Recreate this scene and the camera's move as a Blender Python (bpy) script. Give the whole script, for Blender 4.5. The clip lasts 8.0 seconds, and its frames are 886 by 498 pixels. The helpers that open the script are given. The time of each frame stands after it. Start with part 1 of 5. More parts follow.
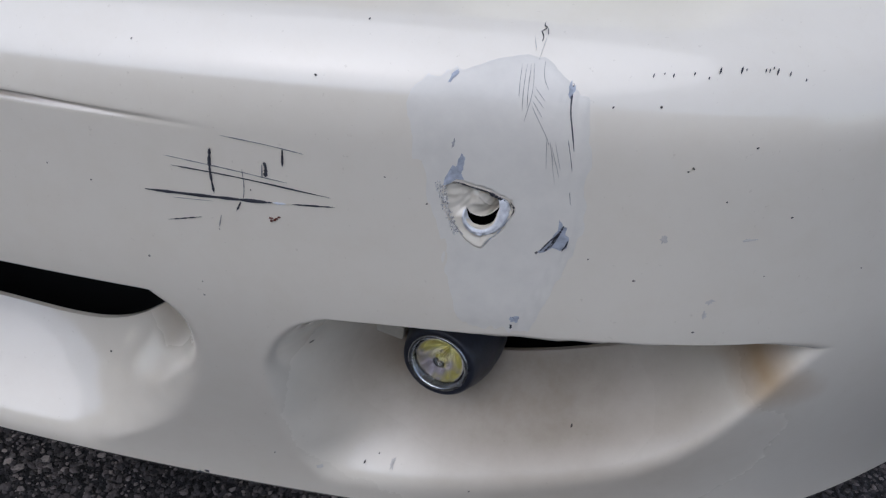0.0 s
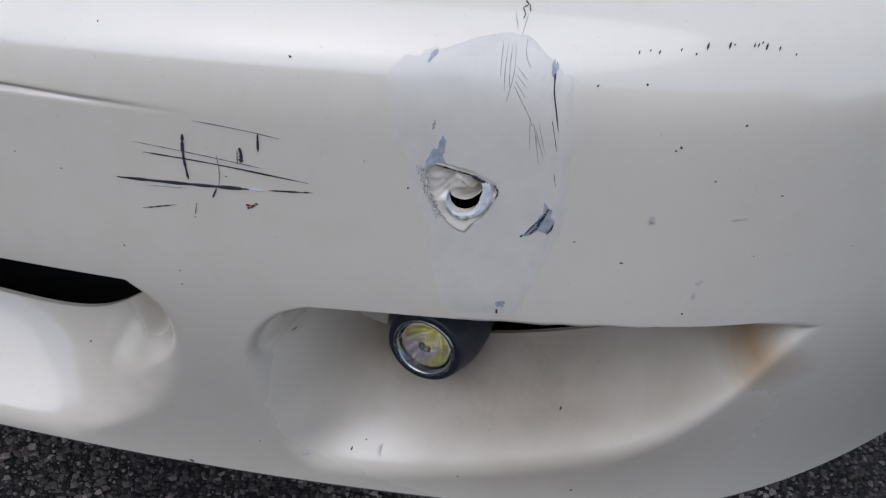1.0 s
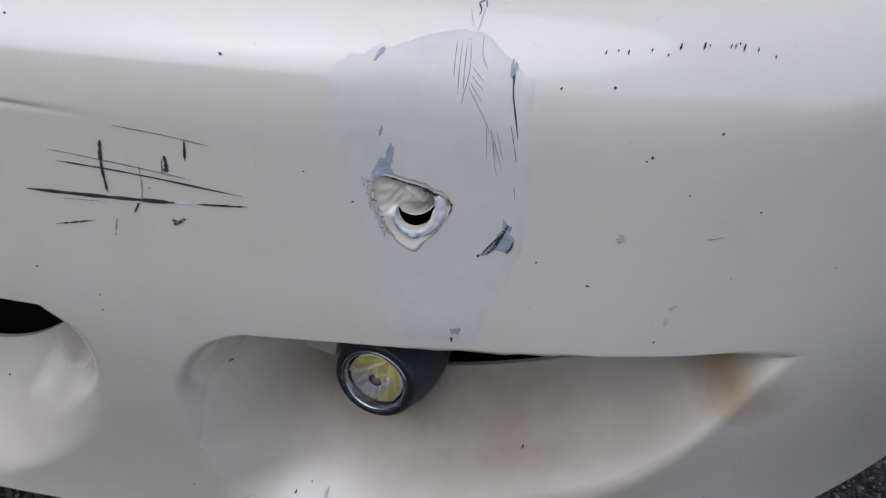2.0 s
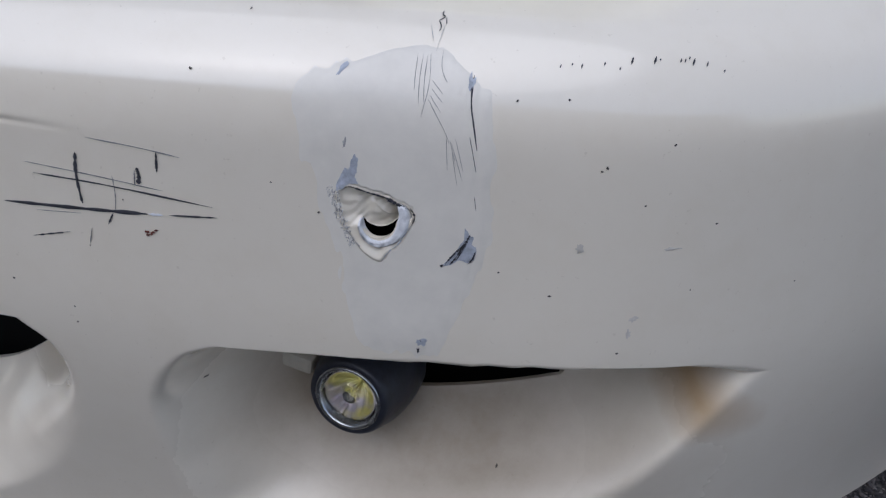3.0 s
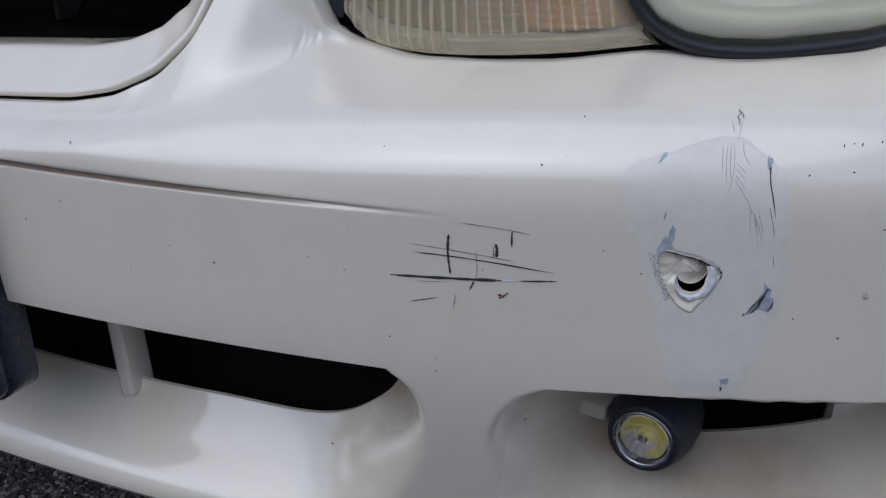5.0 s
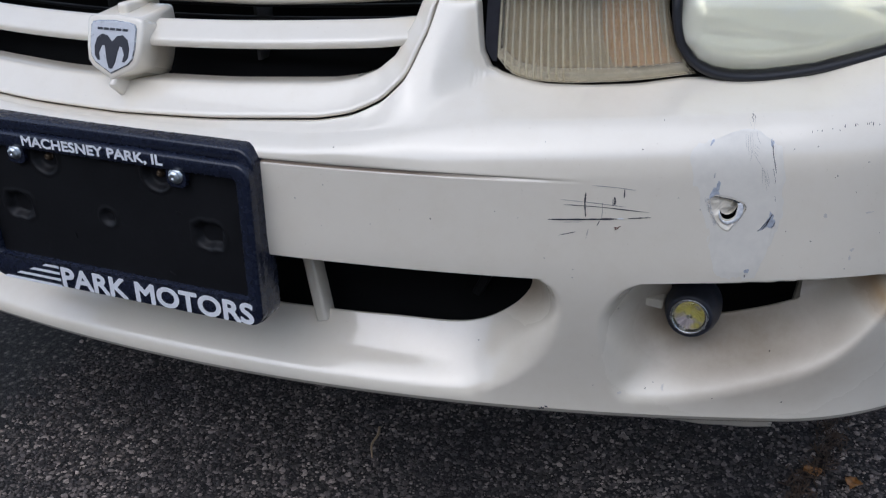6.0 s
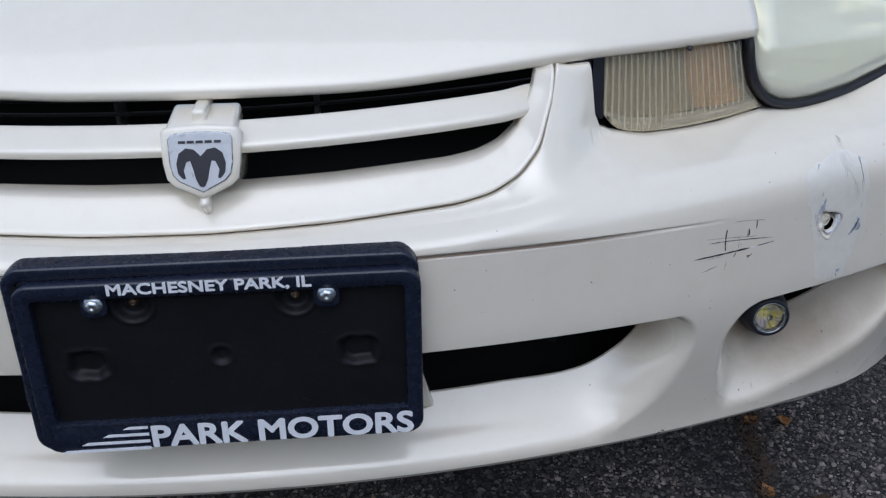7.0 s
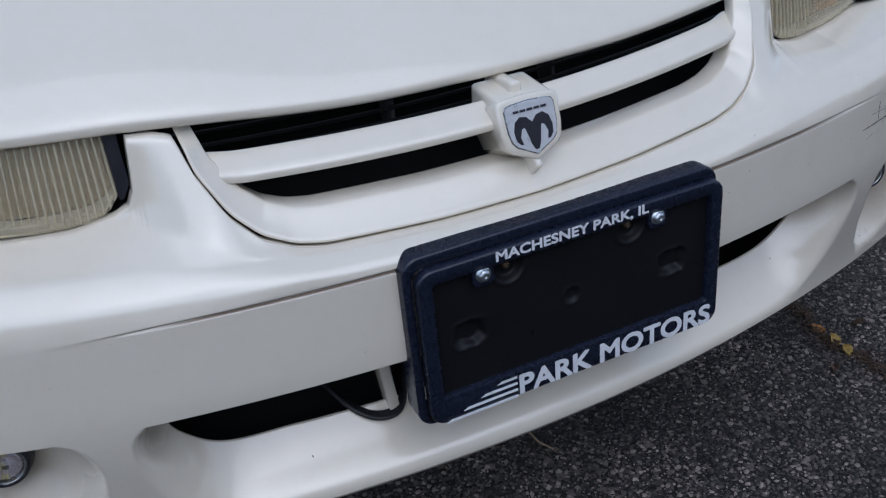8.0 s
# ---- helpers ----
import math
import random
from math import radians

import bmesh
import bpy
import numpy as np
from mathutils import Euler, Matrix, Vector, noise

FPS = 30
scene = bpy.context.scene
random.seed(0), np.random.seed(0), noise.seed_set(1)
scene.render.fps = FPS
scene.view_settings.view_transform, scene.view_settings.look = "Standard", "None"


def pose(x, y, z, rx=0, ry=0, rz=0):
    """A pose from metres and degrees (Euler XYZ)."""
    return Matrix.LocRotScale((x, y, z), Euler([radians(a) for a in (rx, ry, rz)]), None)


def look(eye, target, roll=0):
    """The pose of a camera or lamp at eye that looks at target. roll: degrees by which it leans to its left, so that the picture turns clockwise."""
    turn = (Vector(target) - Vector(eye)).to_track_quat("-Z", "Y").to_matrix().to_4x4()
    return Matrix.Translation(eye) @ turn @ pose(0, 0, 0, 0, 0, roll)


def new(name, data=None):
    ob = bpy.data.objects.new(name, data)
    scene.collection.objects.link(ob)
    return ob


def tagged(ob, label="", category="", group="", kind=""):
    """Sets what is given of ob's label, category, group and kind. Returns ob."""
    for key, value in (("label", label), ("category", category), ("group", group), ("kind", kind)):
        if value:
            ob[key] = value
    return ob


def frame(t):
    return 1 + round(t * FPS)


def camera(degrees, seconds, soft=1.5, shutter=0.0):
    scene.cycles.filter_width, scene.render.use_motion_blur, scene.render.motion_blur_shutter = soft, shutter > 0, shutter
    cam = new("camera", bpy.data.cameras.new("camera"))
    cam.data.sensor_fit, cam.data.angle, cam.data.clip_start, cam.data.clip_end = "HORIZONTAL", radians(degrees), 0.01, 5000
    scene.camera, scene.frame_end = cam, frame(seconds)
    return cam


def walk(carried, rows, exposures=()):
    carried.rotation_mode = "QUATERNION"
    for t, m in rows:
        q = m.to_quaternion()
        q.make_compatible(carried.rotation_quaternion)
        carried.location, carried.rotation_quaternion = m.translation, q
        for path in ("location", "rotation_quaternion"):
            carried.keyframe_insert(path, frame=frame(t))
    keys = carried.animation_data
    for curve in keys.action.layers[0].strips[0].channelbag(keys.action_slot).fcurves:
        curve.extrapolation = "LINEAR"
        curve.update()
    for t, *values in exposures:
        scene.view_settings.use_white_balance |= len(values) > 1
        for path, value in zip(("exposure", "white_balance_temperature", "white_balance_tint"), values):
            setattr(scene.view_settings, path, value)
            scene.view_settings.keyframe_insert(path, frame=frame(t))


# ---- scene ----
cam = camera(51.6, 8.0, soft=1.25)
PATH = [
    (0, (0.64, -0.206, 0.701), (0.124, 1.36, -0.431), 6.7),
    (0.5, (0.632, -0.208, 0.705), (0.144, 1.335, -0.469), 6.3),
    (1, (0.639, -0.195, 0.699), (0.159, 1.351, -0.476), 6.3),
    (1.5, (0.638, -0.17, 0.678), (0.186, 1.417, -0.452), 7.0),
    (2, (0.638, -0.168, 0.674), (0.206, 1.443, -0.429), 7.7),
    (2.2, (0.643, -0.171, 0.67), (0.224, 1.46, -0.409), 8.2),
    (3.3, (0.66, -0.187, 0.667), (0.177, 1.476, -0.333), 7.0),
    (3.5, (0.655, -0.199, 0.677), (0.196, 1.453, -0.354), 6.9),
    (3.8, (0.653, -0.199, 0.674), (0.146, 1.473, -0.3), 6.1),
    (4, (0.641, -0.202, 0.689), (0.014, 1.451, -0.247), 3.6),
    (4.2, (0.618, -0.216, 0.696), (-0.051, 1.436, -0.212), 2.2),
    (4.5, (0.599, -0.248, 0.718), (-0.213, 1.363, -0.145), -0.6),
    (4.7, (0.592, -0.262, 0.718), (-0.227, 1.346, -0.145), -0.7),
    (5, (0.624, -0.285, 0.69), (-0.208, 1.33, -0.147), -0.0),
    (5.2, (0.631, -0.328, 0.698), (-0.15, 1.285, -0.19), -0.1),
    (6.3, (0.496, -0.652, 0.811), (0.034, 1.087, -0.062), -1.0),
    (6.5, (0.407, -0.627, 0.809), (0.186, 1.115, -0.149), -0.5),
    (6.8, (0.237, -0.62, 0.834), (0.204, 1.148, -0.101), -0.2),
    (7, (0.13, -0.629, 0.853), (0.286, 1.159, -0.029), -0.4),
    (7.2, (0.031, -0.654, 0.894), (0.294, 1.093, -0.043), -2.5),
    (7.5, (-0.113, -0.638, 0.889), (0.327, 1.06, -0.072), -3.0),
    (7.8, (-0.281, -0.602, 0.89), (0.26, 1.055, -0.09), -5.1),
    (8, (-0.372, -0.589, 0.897), (0.311, 1.024, -0.069), -5.9),
]
walk(cam, [(t, look(eye, target, roll)) for t, eye, target, roll in PATH], [(0.0, 0.22, 5850, 13), (1.0, 0.26, 5870, 13), (2.0, 0.20, 5870, 13.5), (3.5, 0.19, 5890, 13), (4.5, -0.04, 5730, 12.5), (5.2, 0.06, 5730, 12.5), (6.5, 0.46, 5880, 11), (7.0, 0.34, 5690, 10), (7.5, 0.03, 5580, 10.5), (8.0, 0.03, 5530, 11)])

# ---- world, sun, exposure ----
world = bpy.data.worlds.new("sky")
scene.world = world
world.use_nodes = True
wn = world.node_tree
bg = wn.nodes["Background"]
sky = wn.nodes.new("ShaderNodeTexSky")
sky.sky_type = "NISHITA"
sky.sun_disc = False
sky.sun_elevation = radians(54)
sky.sun_rotation = radians(193)
sky.air_density, sky.dust_density, sky.ozone_density = 1.0, 1.2, 1.0
veil = wn.nodes.new("ShaderNodeHueSaturation")  # thin high cloud takes most of the blue away
veil.inputs["Saturation"].default_value = 0.55
wn.links.new(sky.outputs["Color"], veil.inputs["Color"])
wn.links.new(veil.outputs["Color"], bg.inputs["Color"])
bg.inputs["Strength"].default_value = 0.15
sun_data = bpy.data.lights.new("sun", "SUN")
sun_data.energy, sun_data.angle, sun_data.color = 0.72, radians(64), (1.0, 0.96, 0.91)
sun = new("sun", sun_data)
sun.matrix_world = look((-1.2, -5.3, 7.5), (0, 0, 0))

# ---- materials ----


def nodes_of(mat):
    mat.use_nodes = True
    nt = mat.node_tree
    return nt, nt.nodes["Principled BSDF"]


def noise_node(nt, scale, detail=4.0, rough=0.6, coord="Object"):
    tc = nt.nodes.new("ShaderNodeTexCoord")
    n = nt.nodes.new("ShaderNodeTexNoise")
    n.inputs["Scale"].default_value, n.inputs["Detail"].default_value, n.inputs["Roughness"].default_value = scale, detail, rough
    nt.links.new(tc.outputs[coord], n.inputs["Vector"])
    return n


def ramp_node(nt, source, stops):
    r = nt.nodes.new("ShaderNodeValToRGB")
    while len(r.color_ramp.elements) < len(stops):
        r.color_ramp.elements.new(0.5)
    for e, (at, col) in zip(r.color_ramp.elements, stops):
        e.position, e.color = at, (*col, 1.0)
    nt.links.new(source, r.inputs["Fac"])
    return r


def mix_node(nt, fac, a, b, blend="MIX"):
    m = nt.nodes.new("ShaderNodeMix")
    m.data_type, m.blend_type = "RGBA", blend
    for sock, v in ((m.inputs[0], fac), (m.inputs[6], a), (m.inputs[7], b)):
        if isinstance(v, (int, float)):
            sock.default_value = v
        elif isinstance(v, tuple):
            sock.default_value = (*v, 1.0)
        else:
            nt.links.new(v, sock)
    return m.outputs[2]


def bump_node(nt, height, strength, distance, bsdf):
    b = nt.nodes.new("ShaderNodeBump")
    b.inputs["Strength"].default_value, b.inputs["Distance"].default_value = strength, distance
    nt.links.new(height, b.inputs["Height"])
    nt.links.new(b.outputs["Normal"], bsdf.inputs["Normal"])
    return b


def simple(name, colour, rough, metal=0.0, vary=0.12, scale=60.0, bump=0.0, coat=0.0, trans=0.0, ior=1.5, alpha=1.0):
    """A plain surface with a little change of tone at two scales and fine relief."""
    mat = bpy.data.materials.new(name)
    nt, p = nodes_of(mat)
    fine, broad = noise_node(nt, scale), noise_node(nt, scale / 9, 2.0)
    lo = tuple(c * (1 - vary) for c in colour)
    hi = tuple(min(1.0, c * (1 + vary)) for c in colour)
    r = ramp_node(nt, fine.outputs["Fac"], [(0.3, lo), (0.7, hi)])
    r2 = ramp_node(nt, broad.outputs["Fac"], [(0.3, (1 - vary, ) * 3), (0.7, (1, 1, 1))])
    nt.links.new(mix_node(nt, 1.0, r.outputs["Color"], r2.outputs["Color"], "MULTIPLY"), p.inputs["Base Color"])
    rr = ramp_node(nt, fine.outputs["Fac"], [(0.2, (max(0.02, rough - 0.06),) * 3), (0.8, (min(1, rough + 0.08),) * 3)])
    nt.links.new(rr.outputs["Color"], p.inputs["Roughness"])
    p.inputs["Metallic"].default_value = metal
    p.inputs["Coat Weight"].default_value = coat
    p.inputs["Coat Roughness"].default_value = 0.06
    p.inputs["Transmission Weight"].default_value = trans
    p.inputs["IOR"].default_value = ior
    p.inputs["Alpha"].default_value = alpha
    if bump:
        bump_node(nt, fine.outputs["Fac"], 0.5, bump, p)
    return mat


def paint_material(name, grimy_shaded):
    """Ivory white car paint under clear coat, with road film; the flag adds a stain, and brown film with painted shade
    in the hollows.
    """
    mat = bpy.data.materials.new(name)
    nt, p = nodes_of(mat)
    broad, film, speck = noise_node(nt, 3.0, 5.0), noise_node(nt, 45.0, 6.0, 0.7), noise_node(nt, 420.0, 2.0)
    base = ramp_node(nt, broad.outputs["Fac"], [(0.3, (0.795, 0.728, 0.605)), (0.7, (0.835, 0.770, 0.648))]).outputs["Color"]
    dirt = ramp_node(nt, film.outputs["Fac"], [(0.45, (1, 1, 1)), (0.85, (0.965, 0.955, 0.935))]).outputs["Color"]
    col = mix_node(nt, 1.0, base, dirt, "MULTIPLY")
    grit = ramp_node(nt, speck.outputs["Fac"], [(0.70, (1, 1, 1)), (0.76, (0.72, 0.69, 0.64))]).outputs["Color"]
    col = mix_node(nt, 0.35, col, grit, "MULTIPLY")
    rough = ramp_node(nt, film.outputs["Fac"], [(0.3, (0.21,) * 3), (0.75, (0.26,) * 3)]).outputs["Color"]
    p.inputs["Coat Weight"].default_value, p.inputs["Coat Roughness"].default_value = 1.0, 0.035
    p.inputs["Coat IOR"].default_value = 1.6
    if grimy_shaded:
        tc = nt.nodes.new("ShaderNodeTexCoord")
        warp = noise_node(nt, 26.0, 4.0)
        add = nt.nodes.new("ShaderNodeVectorMath")
        add.operation = "MULTIPLY_ADD"
        nt.links.new(warp.outputs["Color"], add.inputs[0])
        add.inputs[1].default_value = (0.02, 0.0, 0.02)
        nt.links.new(tc.outputs["Object"], add.inputs[2])
        st = nt.nodes.new("ShaderNodeMapping")
        st.vector_type = "TEXTURE"
        st.inputs["Location"].default_value = (0.690, 0.17, 0.424)
        st.inputs["Rotation"].default_value = (0, 0.5, 0)
        st.inputs["Scale"].default_value = (0.045, 0.09, 0.022)
        nt.links.new(add.outputs[0], st.inputs["Vector"])
        sl = nt.nodes.new("ShaderNodeVectorMath")
        sl.operation = "LENGTH"
        nt.links.new(st.outputs["Vector"], sl.inputs[0])
        stain = ramp_node(nt, sl.outputs["Value"], [(0.1, (0.62, 0.48, 0.33)), (1.0, (1, 1, 1))]).outputs["Color"]
        col = mix_node(nt, 1.0, col, stain, "MULTIPLY")
        # brown road film in the hollows, deepened to paint their shade, mirrored to both sides
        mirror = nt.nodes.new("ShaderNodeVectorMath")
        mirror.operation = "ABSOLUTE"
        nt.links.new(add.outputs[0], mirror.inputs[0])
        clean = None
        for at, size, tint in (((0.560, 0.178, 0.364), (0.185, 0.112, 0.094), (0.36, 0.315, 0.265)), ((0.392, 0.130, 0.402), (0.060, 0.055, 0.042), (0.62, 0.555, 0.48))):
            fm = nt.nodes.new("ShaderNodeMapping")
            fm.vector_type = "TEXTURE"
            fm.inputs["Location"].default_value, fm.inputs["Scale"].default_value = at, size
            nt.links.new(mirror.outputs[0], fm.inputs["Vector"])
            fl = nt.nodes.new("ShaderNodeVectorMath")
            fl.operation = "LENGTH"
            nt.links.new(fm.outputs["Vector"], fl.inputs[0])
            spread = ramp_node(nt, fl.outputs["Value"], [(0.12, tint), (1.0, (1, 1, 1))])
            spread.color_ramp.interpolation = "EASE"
            grime_shade = spread.outputs["Color"]
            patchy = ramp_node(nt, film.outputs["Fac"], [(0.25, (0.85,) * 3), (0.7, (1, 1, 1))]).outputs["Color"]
            grime_shade = mix_node(nt, patchy, (1, 1, 1), grime_shade)
            col = mix_node(nt, 1.0, col, grime_shade, "MULTIPLY")
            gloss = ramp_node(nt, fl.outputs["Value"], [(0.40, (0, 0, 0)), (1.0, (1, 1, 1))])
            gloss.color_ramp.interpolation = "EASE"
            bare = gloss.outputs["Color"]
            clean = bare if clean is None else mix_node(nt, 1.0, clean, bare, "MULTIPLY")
        # the film dulls the clear coat
        coat = mix_node(nt, clean, (0.22,) * 3, (1, 1, 1))
        dull = mix_node(nt, clean, (0.30,) * 3, (0.035,) * 3)
        rough = mix_node(nt, clean, (0.55,) * 3, rough)
        # brown dirt packed into the pressed line, thinning out with it
        split = nt.nodes.new("ShaderNodeSeparateXYZ")
        nt.links.new(tc.outputs["Object"], split.inputs[0])
        off_line, wide, reach = (nt.nodes.new("ShaderNodeMath") for _ in range(3))
        off_line.operation, wide.operation, reach.operation = "SUBTRACT", "ABSOLUTE", "ABSOLUTE"
        nt.links.new(split.outputs["Z"], off_line.inputs[0])
        off_line.inputs[1].default_value = 0.5206
        nt.links.new(off_line.outputs[0], wide.inputs[0])
        nt.links.new(split.outputs["X"], reach.inputs[0])
        packed, along = (nt.nodes.new("ShaderNodeMapRange") for _ in range(2))
        for node, source, lo, hi in ((packed, wide, 0.0022, 0.0008), (along, reach, 0.43, 0.30)):
            nt.links.new(source.outputs[0], node.inputs["Value"])
            node.inputs["From Min"].default_value, node.inputs["From Max"].default_value = lo, hi
        dirty = nt.nodes.new("ShaderNodeMath")
        dirty.operation = "MULTIPLY"
        nt.links.new(packed.outputs[0], dirty.inputs[0])
        nt.links.new(along.outputs[0], dirty.inputs[1])
        col = mix_node(nt, dirty.outputs[0], col, (0.23, 0.175, 0.125))
        nt.links.new(coat, p.inputs["Coat Weight"])
        nt.links.new(dull, p.inputs["Coat Roughness"])
    nt.links.new(col, p.inputs["Base Color"])
    nt.links.new(rough, p.inputs["Roughness"])
    orange = noise_node(nt, 260.0, 2.0)
    bump_node(nt, orange.outputs["Fac"], 0.05, 0.0003, p)
    return mat


def asphalt_material():
    mat = bpy.data.materials.new("asphalt")
    nt, p = nodes_of(mat)
    tc = nt.nodes.new("ShaderNodeTexCoord")
    v = nt.nodes.new("ShaderNodeTexVoronoi")
    v.inputs["Scale"].default_value = 150.0
    nt.links.new(tc.outputs["Object"], v.inputs["Vector"])
    broad, fine = noise_node(nt, 5.0, 5.0), noise_node(nt, 600.0, 3.0)
    bw = nt.nodes.new("ShaderNodeSeparateColor")
    nt.links.new(v.outputs["Color"], bw.inputs[0])
    stone = ramp_node(nt, bw.outputs[0], [(0.35, (0.018, 0.016, 0.0155)), (0.75, (0.055, 0.049, 0.045)), (1.0, (0.15, 0.132, 0.117))])
    gap = ramp_node(nt, v.outputs["Distance"], [(0.3, (1, 1, 1)), (0.62, (0.25, 0.25, 0.25))])
    col = mix_node(nt, 1.0, stone.outputs["Color"], gap.outputs["Color"], "MULTIPLY")
    stain = ramp_node(nt, broad.outputs["Fac"], [(0.3, (0.65, 0.65, 0.68)), (0.7, (1.1, 1.08, 1.04))])
    nt.links.new(mix_node(nt, 1.0, col, stain.outputs["Color"], "MULTIPLY"), p.inputs["Base Color"])
    p.inputs["Roughness"].default_value = 0.8
    h = nt.nodes.new("ShaderNodeMath")
    h.operation = "MULTIPLY_ADD"
    nt.links.new(v.outputs["Distance"], h.inputs[0])
    h.inputs[1].default_value = -1.0
    nt.links.new(fine.outputs["Fac"], h.inputs[2])
    bump_node(nt, h.outputs[0], 0.9, 0.003, p)
    return mat


def stone_material():
    mat = bpy.data.materials.new("aggregate")
    nt, p = nodes_of(mat)
    g = nt.nodes.new("ShaderNodeNewGeometry")
    r = ramp_node(nt, g.outputs["Random Per Island"], [(0.0, (0.024, 0.020, 0.020)), (0.35, (0.074, 0.063, 0.058)), (0.75, (0.165, 0.140, 0.126)), (1.0, (0.42, 0.36, 0.31))])
    n = noise_node(nt, 500.0, 3.0)
    tone = ramp_node(nt, n.outputs["Fac"], [(0.3, (0.6, 0.6, 0.6)), (0.7, (1.1, 1.1, 1.1))])
    broad = ramp_node(nt, noise_node(nt, 4.5, 4.0, 0.65).outputs["Fac"], [(0.36, (0.36, 0.35, 0.38)), (0.64, (1.28, 1.25, 1.22))])
    col = mix_node(nt, 1.0, r.outputs["Color"], tone.outputs["Color"], "MULTIPLY")
    nt.links.new(mix_node(nt, 1.0, col, broad.outputs["Color"], "MULTIPLY"), p.inputs["Base Color"])
    p.inputs["Roughness"].default_value = 0.7
    bump_node(nt, n.outputs["Fac"], 0.5, 0.0008, p)
    return mat


PAINT = paint_material("car_paint", False)
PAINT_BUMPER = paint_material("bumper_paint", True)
BLACK_PLASTIC = simple("black_plastic", (0.0088, 0.0090, 0.0105), 0.48, vary=0.25, scale=220.0, bump=0.0003)
PLATE_PLASTIC = simple("frame_plastic", (0.0105, 0.0140, 0.029), 0.26, vary=0.10, scale=120.0, bump=0.0001)
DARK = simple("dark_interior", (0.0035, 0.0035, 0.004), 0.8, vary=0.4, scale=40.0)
RUBBER = simple("gasket_rubber", (0.010, 0.011, 0.016), 0.5, vary=0.2, scale=150.0)
WHITE_PRINT = simple("white_print", (0.80, 0.81, 0.84), 0.45, vary=0.05, scale=200.0)
ZINC = simple("zinc_screw", (0.70, 0.75, 0.78), 0.42, metal=1.0, vary=0.15, scale=300.0)
BRASS = simple("rusty_brass", (0.20, 0.14, 0.09), 0.5, metal=0.8, vary=0.3, scale=300.0)
FIN_GREY = simple("grille_upright", (0.07, 0.068, 0.068), 0.5, vary=0.2, scale=120.0)
FIN = simple("grille_fin", (0.011, 0.011, 0.012), 0.55, vary=0.3, scale=120.0)
ADDED_WALL = simple("added_light_wall", (0.29, 0.245, 0.19), 0.9, vary=0.2, scale=9.0, bump=0.004)
for dull in (BLACK_PLASTIC, DARK, FIN):
    dull.node_tree.nodes["Principled BSDF"].inputs["Specular IOR Level"].default_value = 0.22
ASPHALT, STONE = asphalt_material(), stone_material()

# ---- mesh helpers ----


def sm(a, b, v):
    """Smooth step from a to b (a may be the larger)."""
    t = np.clip((v - a) / (b - a), 0, 1)
    return t * t * (3 - 2 * t)


def link(name, mesh, material, parent=None, label="", smooth=True):
    ob = new(name, mesh)
    if material:
        mesh.materials.append(material)
    if smooth:
        mesh.polygons.foreach_set("use_smooth", [True] * len(mesh.polygons))
    if parent:
        ob.parent = parent
    return tagged(ob, label)


def part(name, bm, material, parent, label="", smooth=False):
    mesh = bpy.data.meshes.new(name)
    bm.normal_update()
    bm.to_mesh(mesh)
    bm.free()
    return link(name, mesh, material, parent, label, smooth)


def grid_part(name, pts, material, parent, label="", keep=None, flip=False, thick=0.0, closed=False):
    """A sheet through an array of points (columns, rows, 3). keep: which quads stay. thick: metres of wall behind it."""
    nu, nv = pts.shape[:2]
    idx = np.arange(nu * nv).reshape(nu, nv)
    if closed:
        idx = np.vstack([idx, idx[:1]])
    q = np.stack([idx[:-1, :-1], idx[1:, :-1], idx[1:, 1:], idx[:-1, 1:]], -1)
    if flip:
        q = q[..., ::-1]
    q = q[keep] if keep is not None else q.reshape(-1, 4)
    used = np.unique(q)
    back = np.zeros(nu * nv, int)
    back[used] = np.arange(len(used))
    mesh = bpy.data.meshes.new(name)
    mesh.from_pydata(pts.reshape(-1, 3)[used].tolist(), [], back[q].tolist())
    mesh.update()
    ob = link(name, mesh, material, parent, label)
    if thick:
        m = ob.modifiers.new("wall", "SOLIDIFY")
        m.thickness, m.offset = thick, -1
    return ob


